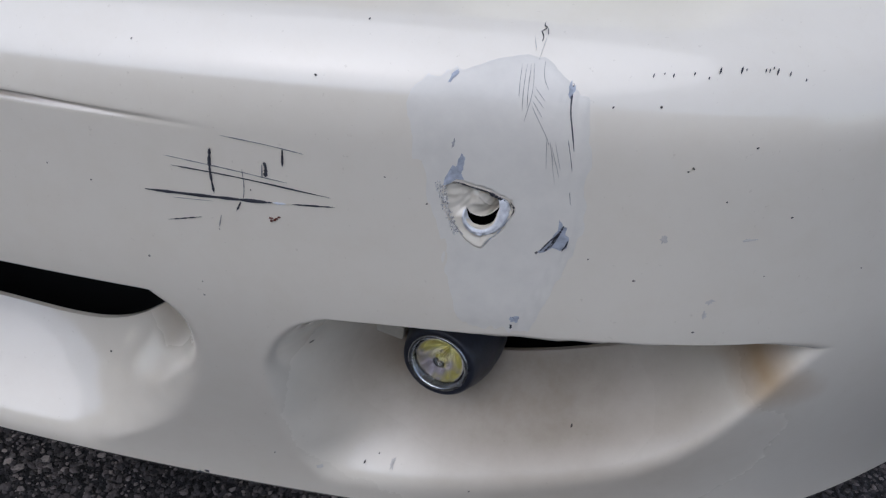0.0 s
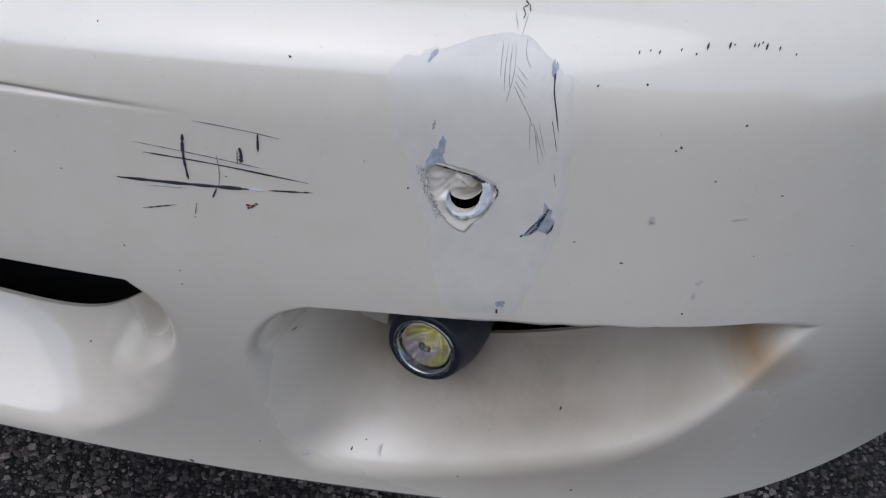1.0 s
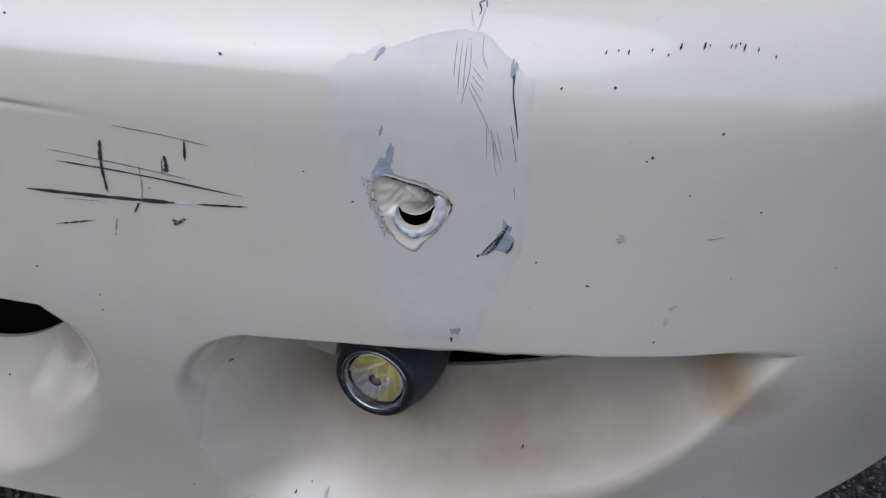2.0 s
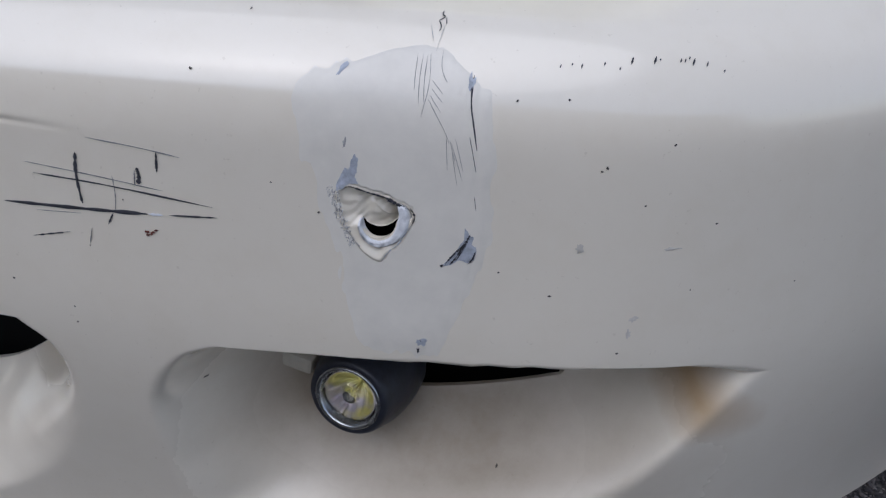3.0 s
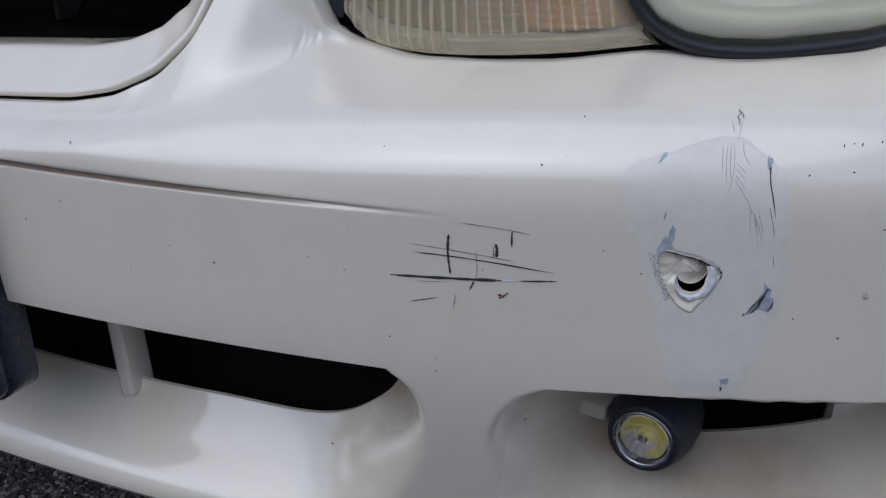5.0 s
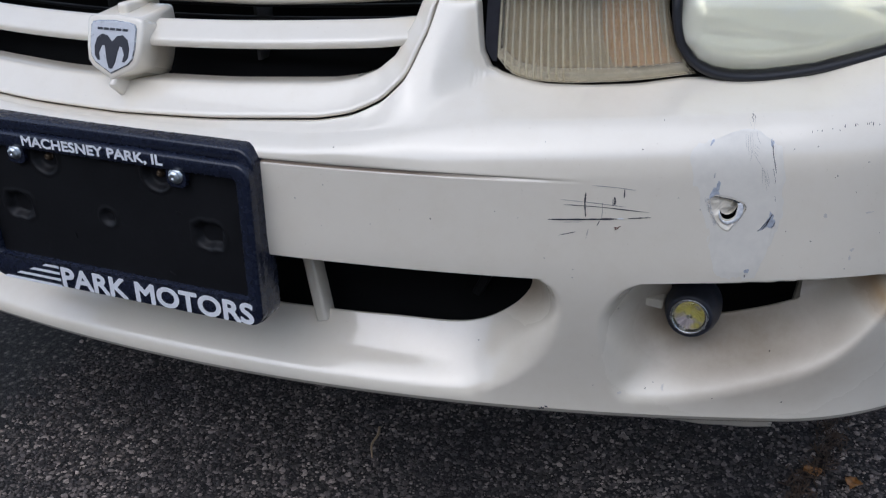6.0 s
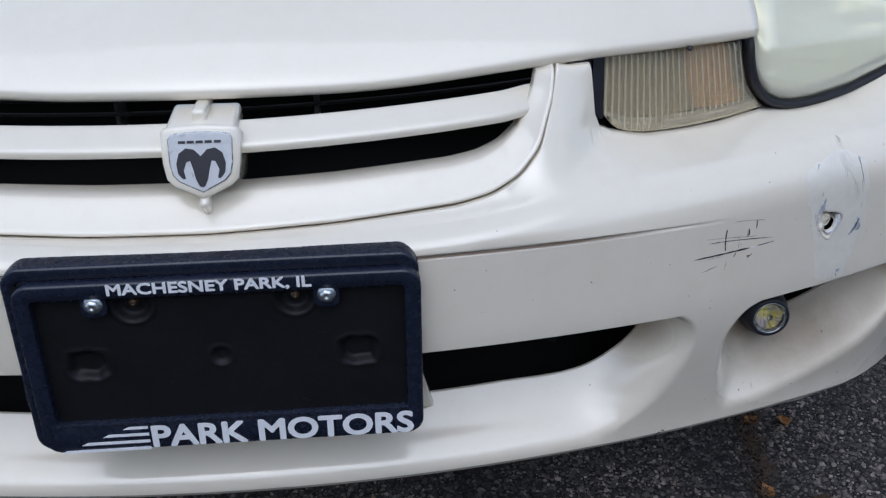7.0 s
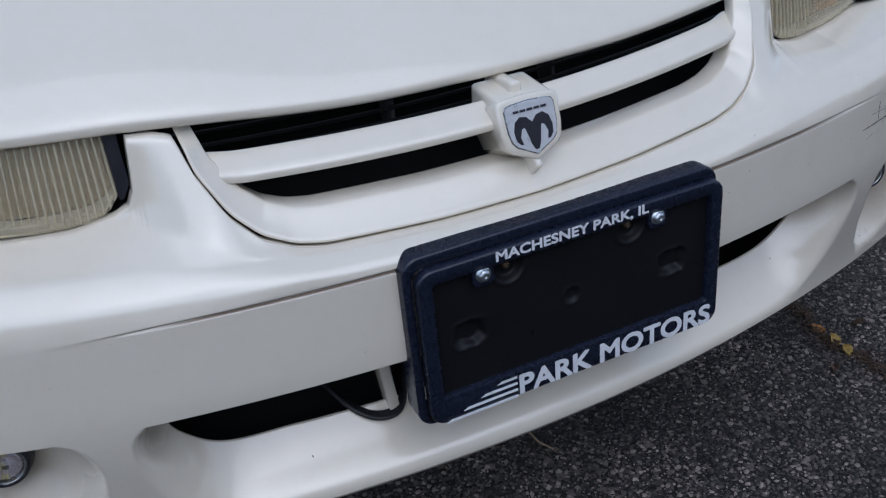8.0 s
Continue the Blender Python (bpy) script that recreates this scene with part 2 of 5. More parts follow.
def clip_part(name, pts, h, material, parent, label="", thick=0.0):
    """A sheet like grid_part, cut along the line where the field h (one value a point) passes from minus (kept) to plus."""
    nu, nv = h.shape
    verts = [tuple(p) for p in pts.reshape(-1, 3)]
    hv = h.reshape(-1)
    cut = {}

    def between(a, b):
        key = (min(a, b), max(a, b))
        if key not in cut:
            t = hv[key[0]] / (hv[key[0]] - hv[key[1]])
            cut[key] = len(verts)
            verts.append(tuple(np.array(verts[key[0]]) * (1 - t) + np.array(verts[key[1]]) * t))
        return cut[key]

    idx = np.arange(nu * nv).reshape(nu, nv)
    q = np.stack([idx[:-1, :-1], idx[1:, :-1], idx[1:, 1:], idx[:-1, 1:]], -1).reshape(-1, 4)
    inside = hv[q] <= 0
    faces = q[inside.all(1)].tolist()
    for c in q[inside.any(1) & ~inside.all(1)]:
        poly = []
        for k in range(4):
            i, j = int(c[k]), int(c[(k + 1) % 4])
            if hv[i] <= 0:
                poly.append(i)
            if (hv[i] <= 0) != (hv[j] <= 0):
                poly.append(between(i, j))
        if len(poly) > 2:
            faces.append(poly)
    used = sorted({i for f in faces for i in f})
    back = {i: k for k, i in enumerate(used)}
    co = [verts[i] for i in used]
    faces = [[back[i] for i in f] for f in faces]
    rim = []
    if thick:
        n, once = len(co), {}
        for f in faces:
            for k in range(len(f)):
                e = (f[k], f[(k + 1) % len(f)])
                if (e[1], e[0]) in once:
                    del once[(e[1], e[0])]
                else:
                    once[e] = True
        rim = list(once)
        co += [(x, y + thick, z) for x, y, z in co]
        faces = faces + [[i + n for i in reversed(f)] for f in faces] + [[b, a, a + n, b + n] for a, b in rim]
    mesh = bpy.data.meshes.new(name)
    mesh.from_pydata(co, [], faces)
    mesh.update()
    ob = link(name, mesh, material, parent, label)
    edge = {frozenset(e) for e in rim} | {frozenset((a + len(co) // 2, b + len(co) // 2)) for a, b in rim}
    for e in mesh.edges:
        if frozenset(e.vertices) in edge:
            e.use_edge_sharp = True
    return ob


def box(bm, centre, size, bevel=0.0, rot=None, segs=2):
    m = Matrix.Translation(centre) @ (rot.to_4x4() if rot else Matrix.Identity(4)) @ Matrix.Diagonal((*size, 1))
    vs = bmesh.ops.create_cube(bm, size=1.0, matrix=m)["verts"]
    if bevel:
        es = list({e for v in vs for e in v.link_edges})
        bmesh.ops.bevel(bm, geom=es, offset=bevel, segments=segs, profile=0.6, affect="EDGES")
    return bm


def lathe(profile, axis_from, axis_to, n=40):
    """Points of a turned shape. profile: rows of (radius, distance along the axis)."""
    a, b = Vector(axis_from), Vector(axis_to)
    d = (b - a).normalized()
    s = d.orthogonal().normalized()
    t = d.cross(s)
    out = np.zeros((n, len(profile), 3))
    for i in range(n):
        th = 2 * math.pi * i / n
        for j, (r, h) in enumerate(profile):
            out[i, j] = a + d * h + (s * math.cos(th) + t * math.sin(th)) * r
    return out


def rounded_rect(w, h, r, n=8):
    pts = []
    for cx, cz, a0 in ((w / 2 - r, h / 2 - r, 0), (-w / 2 + r, h / 2 - r, 90), (-w / 2 + r, -h / 2 + r, 180), (w / 2 - r, -h / 2 + r, 270)):
        for k in range(n + 1):
            a = radians(a0 + 90 * k / n)
            pts.append((cx + r * math.cos(a), cz + r * math.sin(a)))
    return pts


def prism(bm, outline, y_front, y_back, bevel=0.0):
    """A solid with an outline in x and z, from y_front back to y_back, its front edge bevelled."""
    vs = [bm.verts.new((x, y_front, z)) for x, z in outline]
    f = bm.faces.new(vs)
    ext = bmesh.ops.extrude_face_region(bm, geom=[f])
    for v in ext["geom"]:
        if isinstance(v, bmesh.types.BMVert):
            v.co.y = y_back
    bmesh.ops.recalc_face_normals(bm, faces=bm.faces[:])
    if bevel:
        es = [e for e in bm.edges if all(abs(v.co.y - y_front) < 1e-6 for v in e.verts)]
        bmesh.ops.bevel(bm, geom=es, offset=bevel, segments=3, profile=0.6, affect="EDGES")
    return bm


def chaikin(ctrl, rounds):
    """Corner cutting along axis 1; the ends stay."""
    for _ in range(rounds):
        a, b = ctrl[:, :-1], ctrl[:, 1:]
        cut = np.stack([0.75 * a + 0.25 * b, 0.25 * a + 0.75 * b], 2).reshape(ctrl.shape[0], -1, ctrl.shape[2])
        ctrl = np.concatenate([ctrl[:, :1], cut, ctrl[:, -1:]], 1)
    return ctrl


# ---- the car's surfaces: plan curve of the nose and outlines ----


def nose(x):
    """y of the bumper's face at the lateral place x."""
    ax = np.abs(x)
    return 0.023 + 0.277 * x * x + 2.6 * np.maximum(0, ax - 0.62) ** 2


def crest(x):
    return 0.529 + 0.006 * sm(0.08, 0.30, np.abs(x)) + 0.064 * np.maximum(0, np.abs(x) - 0.2)


TOP_X = [0, 0.10, 0.20, 0.225, 0.250, 0.270, 0.287, 0.293, 0.326, 0.331, 0.337, 0.352, 0.38, 0.42, 0.46, 0.505, 0.535, 0.56, 0.60, 0.65, 0.70, 0.80, 1.1]
TOP_Z = [0.5375, 0.5395, 0.545, 0.550, 0.562, 0.583, 0.620, 0.647, 0.648, 0.606, 0.592, 0.584, 0.578, 0.577, 0.580, 0.587, 0.585, 0.586, 0.591, 0.608, 0.625, 0.65, 0.66]


edge_x = np.linspace(0, 1.1, 1101)
edge_z = np.interp(edge_x, TOP_X, TOP_Z)
soft_z = np.convolve(np.pad(edge_z, 12, "edge"), np.ones(25) / 25, "valid")
near_z = np.convolve(np.pad(edge_z, 5, "edge"), np.ones(11) / 11, "valid")
edge_z = edge_z + (soft_z - edge_z) * sm(0.345, 0.362, edge_x) + (near_z - edge_z) * sm(0.285, 0.275, edge_x)


def corner(x):
    """How much further out the grille seam's corner sits on the one side."""
    return 0.006 * sm(0.18, 0.24, x) * (1 - sm(0.262, 0.291, x))


def near(x):
    return 1 - sm(0.28, 0.31, np.abs(x))


def lean(x):
    """The grille insert sits slightly askew: higher at one end."""
    return 0.02 * x * near(x)


def top_z(x):
    xe = x - 0.003 * near(x)
    for _ in range(8):
        xe = x - 0.003 * near(x) - corner(xe)
    return np.interp(np.abs(xe), edge_x, edge_z) + lean(x)


def top_off(x):
    return np.interp(np.abs(x), [0, 0.20, 0.247, 0.291, 0.326, 0.337, 0.36, 0.6, 0.8], [0.030, 0.030, 0.036, 0.080, 0.082, 0.080, 0.082, 0.086, 0.07])


def face_profile(x):
    """Rows of (set-back, height) of the bumper's face above the scoops, from the lower edge to the lamps."""
    zk, zt, ot = crest(x), top_z(x), top_off(x)
    ledge = sm(0.22, 0.35, np.abs(x))
    one = np.ones_like(x)
    rows = []
    for z in (0.455, 0.468, 0.478, 0.488, 0.498, 0.506, 0.513, 0.5165, 0.5185, 0.5205, 0.5225):
        rows.append((-0.0025 * one, z * one))
    # the crest: a tight turn in the middle, a broad soft one under the lamps
    for tight, soft in (((-0.0022, -0.006), (-0.0022, -0.024)), ((-0.0010, -0.002), (-0.0004, -0.014)), ((0.0025, 0.0015), (0.0034, -0.0045)), ((0.0065, 0.0038), (0.0085, 0.0035)), ((0.012, 0.0062), (0.0145, 0.0100)), ((0.019, 0.0088), (0.022, 0.0152))):
        off, up = tight[0] + (soft[0] - tight[0]) * ledge, tight[1] + (soft[1] - tight[1]) * ledge
        off = off + 0.0034 * sm(0.285, 0.350, np.abs(x)) * sm(0.62, 0.55, np.abs(x)) * sm(-0.004, 0.008, up)  # dished shelf under the lamps
        rows.append((off, np.minimum(np.maximum(zk + up, 0.5235), zt - 0.0006)))
    o0, z0 = rows[-1]
    side = sm(0.296, 0.346, np.abs(x))
    lamp_foot = np.interp(np.abs(x), [0, 0.34, 0.36, 0.42, 0.505, 0.6, 0.8], [0.586, 0.586, 0.581, 0.576, 0.586, 0.591, 0.65])
    for k in (0.12, 0.25, 0.4, 0.55, 0.7, 0.85, 1.0):
        z = z0 + (zt - z0) * k
        pillar = o0 + (0.082 - o0) * np.clip((z - zk - 0.0125) / (0.648 - zk - 0.0125), 0, 1) ** 0.75
        shelf = o0 + (ot - o0) * np.clip((z - z0) / (lamp_foot - z0), 0, 1)
        pillar = pillar + (ot - pillar) * k * (1 - sm(0.235, 0.28, np.abs(x)))
        rows.append((pillar * (1 - side) + shelf * side, z))
    rows.append((rows[-1][0] + 0.012, zt - 0.002))
    return rows


def face_y(x, z):
    """y of the painted face at one place above the scoops."""
    rows = face_profile(np.array([float(x)]))
    zs, os = [0.428, 0.443] + [float(r[1][0]) for r in rows[:-1]], [-0.0007, -0.0022] + [float(r[0][0]) for r in rows[:-1]]
    return float(nose(float(x)) + np.interp(z, zs, os))

# ---- ground ----
gx, gy = np.meshgrid(np.linspace(-1, 1, 61), np.linspace(-1, 1, 61), indexing="ij")
gpts = np.stack([np.sign(gx) * (np.abs(gx) * 1.5 + gx**8 * 60), np.sign(gy) * (np.abs(gy) * 1.5 + gy**8 * 60), 0 * gx], -1)
ground = grid_part("ground", gpts, ASPHALT, None, "coarse dark grey weathered asphalt with pale aggregate")
tagged(ground, "coarse dark grey weathered asphalt with pale aggregate", "ground", kind="structure")


def scatter_stones():
    rng = np.random.default_rng(5)
    t = (1 + 5**0.5) / 2
    ico = np.array([(-1, t, 0), (1, t, 0), (-1, -t, 0), (1, -t, 0), (0, -1, t), (0, 1, t), (0, -1, -t), (0, 1, -t), (t, 0, -1), (t, 0, 1), (-t, 0, -1), (-t, 0, 1)]) / 1.9
    tri = np.array([(0, 11, 5), (0, 5, 1), (0, 1, 7), (0, 7, 10), (0, 10, 11), (1, 5, 9), (5, 11, 4), (11, 10, 2), (10, 7, 6), (7, 1, 8), (3, 9, 4), (3, 4, 2), (3, 2, 6), (3, 6, 8), (3, 8, 9), (4, 9, 5), (2, 4, 11), (6, 2, 10), (8, 6, 7), (9, 8, 1)])
    # chips packed side by side, each a little off its place
    ix, iy = np.meshgrid(np.arange(-0.45, 1.30, 0.0051), np.arange(-0.08, 1.12, 0.0047), indexing="ij")
    border = np.minimum(np.minimum(ix + 0.45, 1.30 - ix), np.minimum(iy + 0.08, 1.12 - iy))
    stay = rng.uniform(0, 1, ix.shape) < border / 0.12 + 0.02
    ix, iy = ix[stay], iy[stay]
    n = ix.size
    at = np.stack([ix.ravel() + rng.uniform(-0.0021, 0.0021, n), iy.ravel() + rng.uniform(-0.0021, 0.0021, n), rng.uniform(-0.0009, 0.0006, n)], 1)
    size = rng.gamma(7.0, 0.00040, n).clip(0.0013, 0.0056)
    th, sq = rng.uniform(0, 6.28, n), rng.uniform(0.55, 1.15, (n, 3))
    v = ico[None] * rng.uniform(0.6, 1.3, (n, 12, 1)) * sq[:, None]
    v[..., 2] *= 0.6
    c, s = np.cos(th)[:, None], np.sin(th)[:, None]
    v = np.stack([v[..., 0] * c - v[..., 1] * s, v[..., 0] * s + v[..., 1] * c, v[..., 2]], -1) * size[:, None, None] + at[:, None]
    v[..., 2] += (size * 0.12)[:, None]
    f = (tri[None] + 12 * np.arange(n)[:, None, None]).reshape(-1, 3)
    mesh = bpy.data.meshes.new("aggregate")
    mesh.from_pydata(v.reshape(-1, 3).tolist(), [], f.tolist())
    return tagged(link("aggregate", mesh, STONE, smooth=False), "pale and grey stone chips worn proud of the asphalt", "gravel", kind="stuff")


scatter_stones()
# Unseen wall added to block low sky and bounce warm light onto the nose.
bm = bmesh.new()
box(bm, (0, -5.0, 1.2), (22, 0.25, 2.4), 0.02)
tagged(part("added_wall_front", bm, ADDED_WALL, None), "unseen plain grey-brown wall, added to block and bounce light onto the car", "wall", kind="structure")

# ---- the car ----
car = tagged(new("car"), "ivory white minivan nose with a holed and scratched bumper, on asphalt", "car")


def plan_columns():
    u = [0.0]
    while u[-1] < 0.84:
        a = u[-1]
        step = 0.006
        if 0.20 < a < 0.34:
            step = 0.0025
        if 0.294 < a < 0.35:
            step = 0.0012
        if 0.36 < a < 0.50:
            step = 0.002
        elif 0.63 < a < 0.73:
            step = 0.002
        elif 0.53 < a < 0.568:
            step = 0.0015
        elif 0.50 <= a < 0.63:
            step = 0.003
        u.append(a + step)
    half = np.array(u)
    return np.concatenate([-half[:0:-1], half])


def start(q, a=0.4):
    """Grows from 0 like q, with a rounded start."""
    q = np.maximum(q, 1e-4)
    return np.where(q < a, q * q / (2 * a), q - a / 2) / (1 - a / 2)


def soft_interp(v, xs, ys, width):
    """Straight interpolation with its corners rounded over a width."""
    return sum(np.interp(v + k * width / 20, xs, ys) for k in range(-20, 21)) / 41


def ramp(d, slope, roll):
    """Recess that starts at d = 0 with a rolled edge and goes on at a slope."""
    d = np.maximum(d, 0)
    return slope * np.where(d < roll, d * d / (2 * roll), d - roll / 2)


def ledge(d, slope, deep, wall):
    """Recess over a lip that rolls over inwards, a floor behind it and a steeper wall at a depth; the turns are rounded."""
    def sharp(d):
        t, e = np.clip(d / 0.019, 0, 1), np.maximum(d - 0.019, 0)
        return 0.021 * (1 - np.sqrt(1 - 0.72 * t * t)) / 0.4708 + slope * np.minimum(e, deep) + wall * np.maximum(e - deep, 0)
    return sum(sharp(d + k * 0.00022) for k in range(-40, 41)) / 81


def least(p, *sides):
    """The smallest of several growths, filleted where two of them are alike."""
    return sum(np.maximum(v, 1e-5) ** -p for v in sides) ** (-1 / p)


def shelf_crease(x, z):
    """Fold where the shelf under a lamp runs into the pillar beside it: sharp below, soft above."""
    along = ((x - 0.3035) * 0.915 + (z - 0.567) * 0.403) / 0.0323
    below = (x - 0.3035) * 0.403 - (z - 0.567) * 0.915
    depth = np.where(below > 0, np.exp(-np.maximum(below, 0) / 0.0075), np.exp(-(below / 0.022) ** 2))
    return 0.0030 * depth * sm(-0.6, 0.05, along) * sm(1.1, 0.2, along)


def build_bumper():
    u = plan_columns()
    au = np.abs(u)
    one = np.ones_like(u)
    s = lambda z: 0.0285 * (1 - sm(0.262, 0.455, z)) - 0.0025
    # lower lip
    low = [(0.085, 0.277), (0.056, 0.2675), (0.043, 0.266), (0.0345, 0.2690), (0.0292, 0.2735), (0.0268, 0.2775), (s(0.2792), 0.2792), (s(0.280), 0.280)]
    low = chaikin(np.stack([np.stack([o * one, z * one], -1) for o, z in low], 1), 2)
    # scoops: recess over a lattice of heights, closest below the sharp upper edge
    zr = np.concatenate([np.arange(0.2812, 0.350, 0.0010), np.arange(0.350, 0.415, 0.0014), np.arange(0.415, 0.4345, 0.0005), np.arange(0.436, 0.4396, 0.0015)])
    # the hollows of one side sit nearer to the middle
    inward = np.where(u < 0, 0.045 * sm(0.22, 0.46, au) * (1 - sm(0.64, 0.82, au)), 0)
    X, Z = np.meshgrid(au + inward, zr, indexing="ij")
    roof = start((np.where(X < 0.443, 0.4305, np.interp(X, [0.494, 0.53, 0.59, 0.624, 0.66, 0.683, 0.703, 0.73], [0.4305, 0.433, 0.436, 0.439, 0.4405, 0.4402, 0.437, 0.427])) - Z) / (0.006 + 0.06 * sm(0.665, 0.735, X)), 0.4)
    # ramps rise inwards from the rolled lower rim, and end walls close the hollows
    rim_fog = soft_interp(X, [0.44, 0.48, 0.52, 0.56, 0.60, 0.64, 0.66, 0.680, 0.693, 0.704, 0.72, 0.9], [0.292, 0.291, 0.293, 0.302, 0.315, 0.332, 0.345, 0.371, 0.399, 0.423, 0.441, 0.46], 0.016)
    end_fog = soft_interp(Z, [0.28, 0.295, 0.31, 0.345, 0.390, 0.405, 0.419, 0.4272, 0.433, 0.44], [0.486, 0.475, 0.465, 0.457, 0.457, 0.462, 0.471, 0.480, 0.498, 0.52], 0.006)
    end_mid = soft_interp(Z, [0.29, 0.31, 0.33, 0.348, 0.372, 0.393, 0.408, 0.422, 0.4305], [0.358, 0.388, 0.408, 0.419, 0.427, 0.4290, 0.4285, 0.422, 0.408], 0.006)
    shallow = 1 - 0.66 * sm(0.63, 0.712, X)
    fog = least(1.5, ledge(Z - rim_fog, 1.35, 0.045, 0.35) * shallow, ramp(X - end_fog, 3.4, 0.009 + 0.034 * sm(0.385, 0.32, Z)))
    mid = least(1.5, ledge(Z - 0.284, 1.4, 0.2, 1.4), ramp(end_mid - X, 1.75, 0.009 + 0.050 * sm(0.40, 0.33, Z)))
    level = lambda v, top: v / (1 + (v / top) ** 6) ** (1 / 6)
    rec = np.where(X < 0.4385, least(6.0, level(mid, 0.082), 0.082 * roof), least(6.0, level(fog, 0.105), 0.105 * roof))
    rec = rec * rec / (rec + 5e-4)  # eases out of the face
    cut = 20 * np.maximum(np.where(X < 0.43, np.minimum(mid - 0.0540 - 0.0075 * sm(0.37, 0.24, X), (roof - 0.9) * 0.02), -1), np.where(X > 0.45, np.minimum(np.minimum(fog - 0.070 - 0.003 * sm(0.555, 0.525, X), (roof - 0.9) * 0.02), np.minimum(X - 0.479, 0.622 - X)), -1))
    scoop = np.stack([s(Z) + rec, Z], -1)
    # painted face above
    face = [(s(0.4405) * one, 0.4405 * one), (s(0.448) * one, 0.448 * one)] + face_profile(u)
    face = chaikin(np.stack([np.stack([o, z], -1) for o, z in face], 1), 2)
    prof = np.concatenate([low[:, :-1], scoop, face], 1)
    h = np.full(prof.shape[:2], -1.0)
    n0, n1 = low.shape[1] - 1, scoop.shape[1]
    h[:, n0:n0 + n1] = cut
    off, z = prof[..., 0], prof[..., 1]
    # pressed line that fades out towards the lamps' outer half
    fade = (1 - np.where(u < 0, sm(0.30, 0.42, au), sm(0.33, 0.45, au)))[:, None]
    off = off + 0.0030 * np.exp(-((z - 0.5212) / 0.0013) ** 2) * fade
    x = np.repeat(u[:, None], z.shape[1], 1)
    off = off + shelf_crease(np.abs(x), z)
    pts = np.stack([x, nose(u)[:, None] + off, z], -1)
    ring = 0.97 - np.hypot(x - HOLE[0], z - HOLE[1]) / tear(np.arctan2(z - HOLE[1], x - HOLE[0]))
    h = np.maximum(h, np.where((z > 0.46) & (z < 0.53), ring, -1))
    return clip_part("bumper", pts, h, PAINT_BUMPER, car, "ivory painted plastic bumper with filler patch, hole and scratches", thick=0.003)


HOLE = (0.5504, 0.4993)
TEAR = [(-0.0141, 0.0115), (-0.0102, 0.0142), (-0.0072, 0.0137), (-0.0019, 0.0123), (0.0042, 0.0113), (0.0077, 0.0095), (0.0121, 0.0077), (0.0143, 0.0044), (0.0132, 0.0005), (0.0117, -0.0029), (0.0092, -0.0084), (0.0057, -0.0121), (0.0039, -0.0161), (-0.0011, -0.0140), (-0.0045, -0.0108), (-0.0079, -0.0066), (-0.0117, -0.0016), (-0.0132, 0.0056)]


def tear(a):
    """Radius of the torn outline round the hole's middle, by the angle."""
    k = sorted((math.atan2(z, x), math.hypot(x, z)) for x, z in TEAR)
    return np.interp(a, [v[0] for v in k], [v[1] for v in k], period=2 * math.pi)


bumper = build_bumper()


def build_flange():
    """Turned-under flange of the lower lip that hangs a little lower towards its torn end."""
    q, w = np.meshgrid(np.linspace(0, 1, 60), np.linspace(0, 1, 10), indexing="ij")
    x = 0.455 + 0.158 * q + 0.004 * w * sm(0.97, 1.0, q) - 0.0012 * np.sin(w * 9.0) * sm(0.97, 1.0, q)
    drop = 0.2655 - (0.0105 + 0.0006 * np.sin(q * 23.0)) * sm(0.0, 0.85, q) - 0.002
    z = 0.2685 + (drop - 0.2685) * w
    return grid_part("flange", np.stack([x, nose(x) + 0.041 + 0.0115 * w ** 0.7, z], -1), PAINT_BUMPER, bumper, "torn end of the lip's turned-under flange", thick=0.002)


build_flange()


# ---- hood ----
def build_hood():
    v = np.linspace(0, 1, 60)
    u = np.linspace(-0.487, 0.487, 120)
    yf = 0.109 + 0.265 * u * u
    zf = 0.637 + 0.05 * u * u / 0.25 * 0.25 + 0.012 * sm(0.1, 0.35, np.abs(u))
    rows = [(0.012, -0.006), (0.003, -0.004), (-0.001, 0.001), (0.0, 0.007), (0.012, 0.020), (0.05, 0.052), (0.14, 0.112), (0.30, 0.19), (0.55, 0.27), (0.75, 0.32)]
    one = np.ones_like(u)
    ctrl = np.stack([np.stack([u, yf * (1 - min(1, max(0, a) / 0.75)) + a + 0.109 * min(1, max(0, a) / 0.75), zf + b - 0.10 * u * u * min(1, max(0, a) / 0.3)], -1) for a, b in rows], 1)
    return grid_part("hood", chaikin(ctrl, 3), PAINT, car, "ivory painted steel hood front edge", thick=0.0012)


hood = build_hood()

# ---- grille ----
U_X = [0.0, 0.10, 0.20, 0.225, 0.250, 0.270, 0.287, 0.2925]
U_Z = [0.5375, 0.5395, 0.545, 0.550, 0.562, 0.583, 0.618, 0.660]


def u_curve(n=160):
    """The seam round the grille insert, from its one top end down and across to the other."""
    x, z = np.array(U_X), np.array(U_Z)
    d = np.r_[0, np.cumsum(np.hypot(np.diff(x), np.diff(z)))]
    t = np.linspace(0, d[-1], n)
    hx, hz = np.interp(t, d, x), np.interp(t, d, z)
    for _ in range(10):
        hx[1:-1], hz[1:-1] = (hx[:-2] + 2 * hx[1:-1] + hx[2:]) / 4, (hz[:-2] + 2 * hz[1:-1] + hz[2:]) / 4
    return np.r_[-hx[:0:-1], hx + corner(hx)], np.r_[hz[:0:-1], hz]


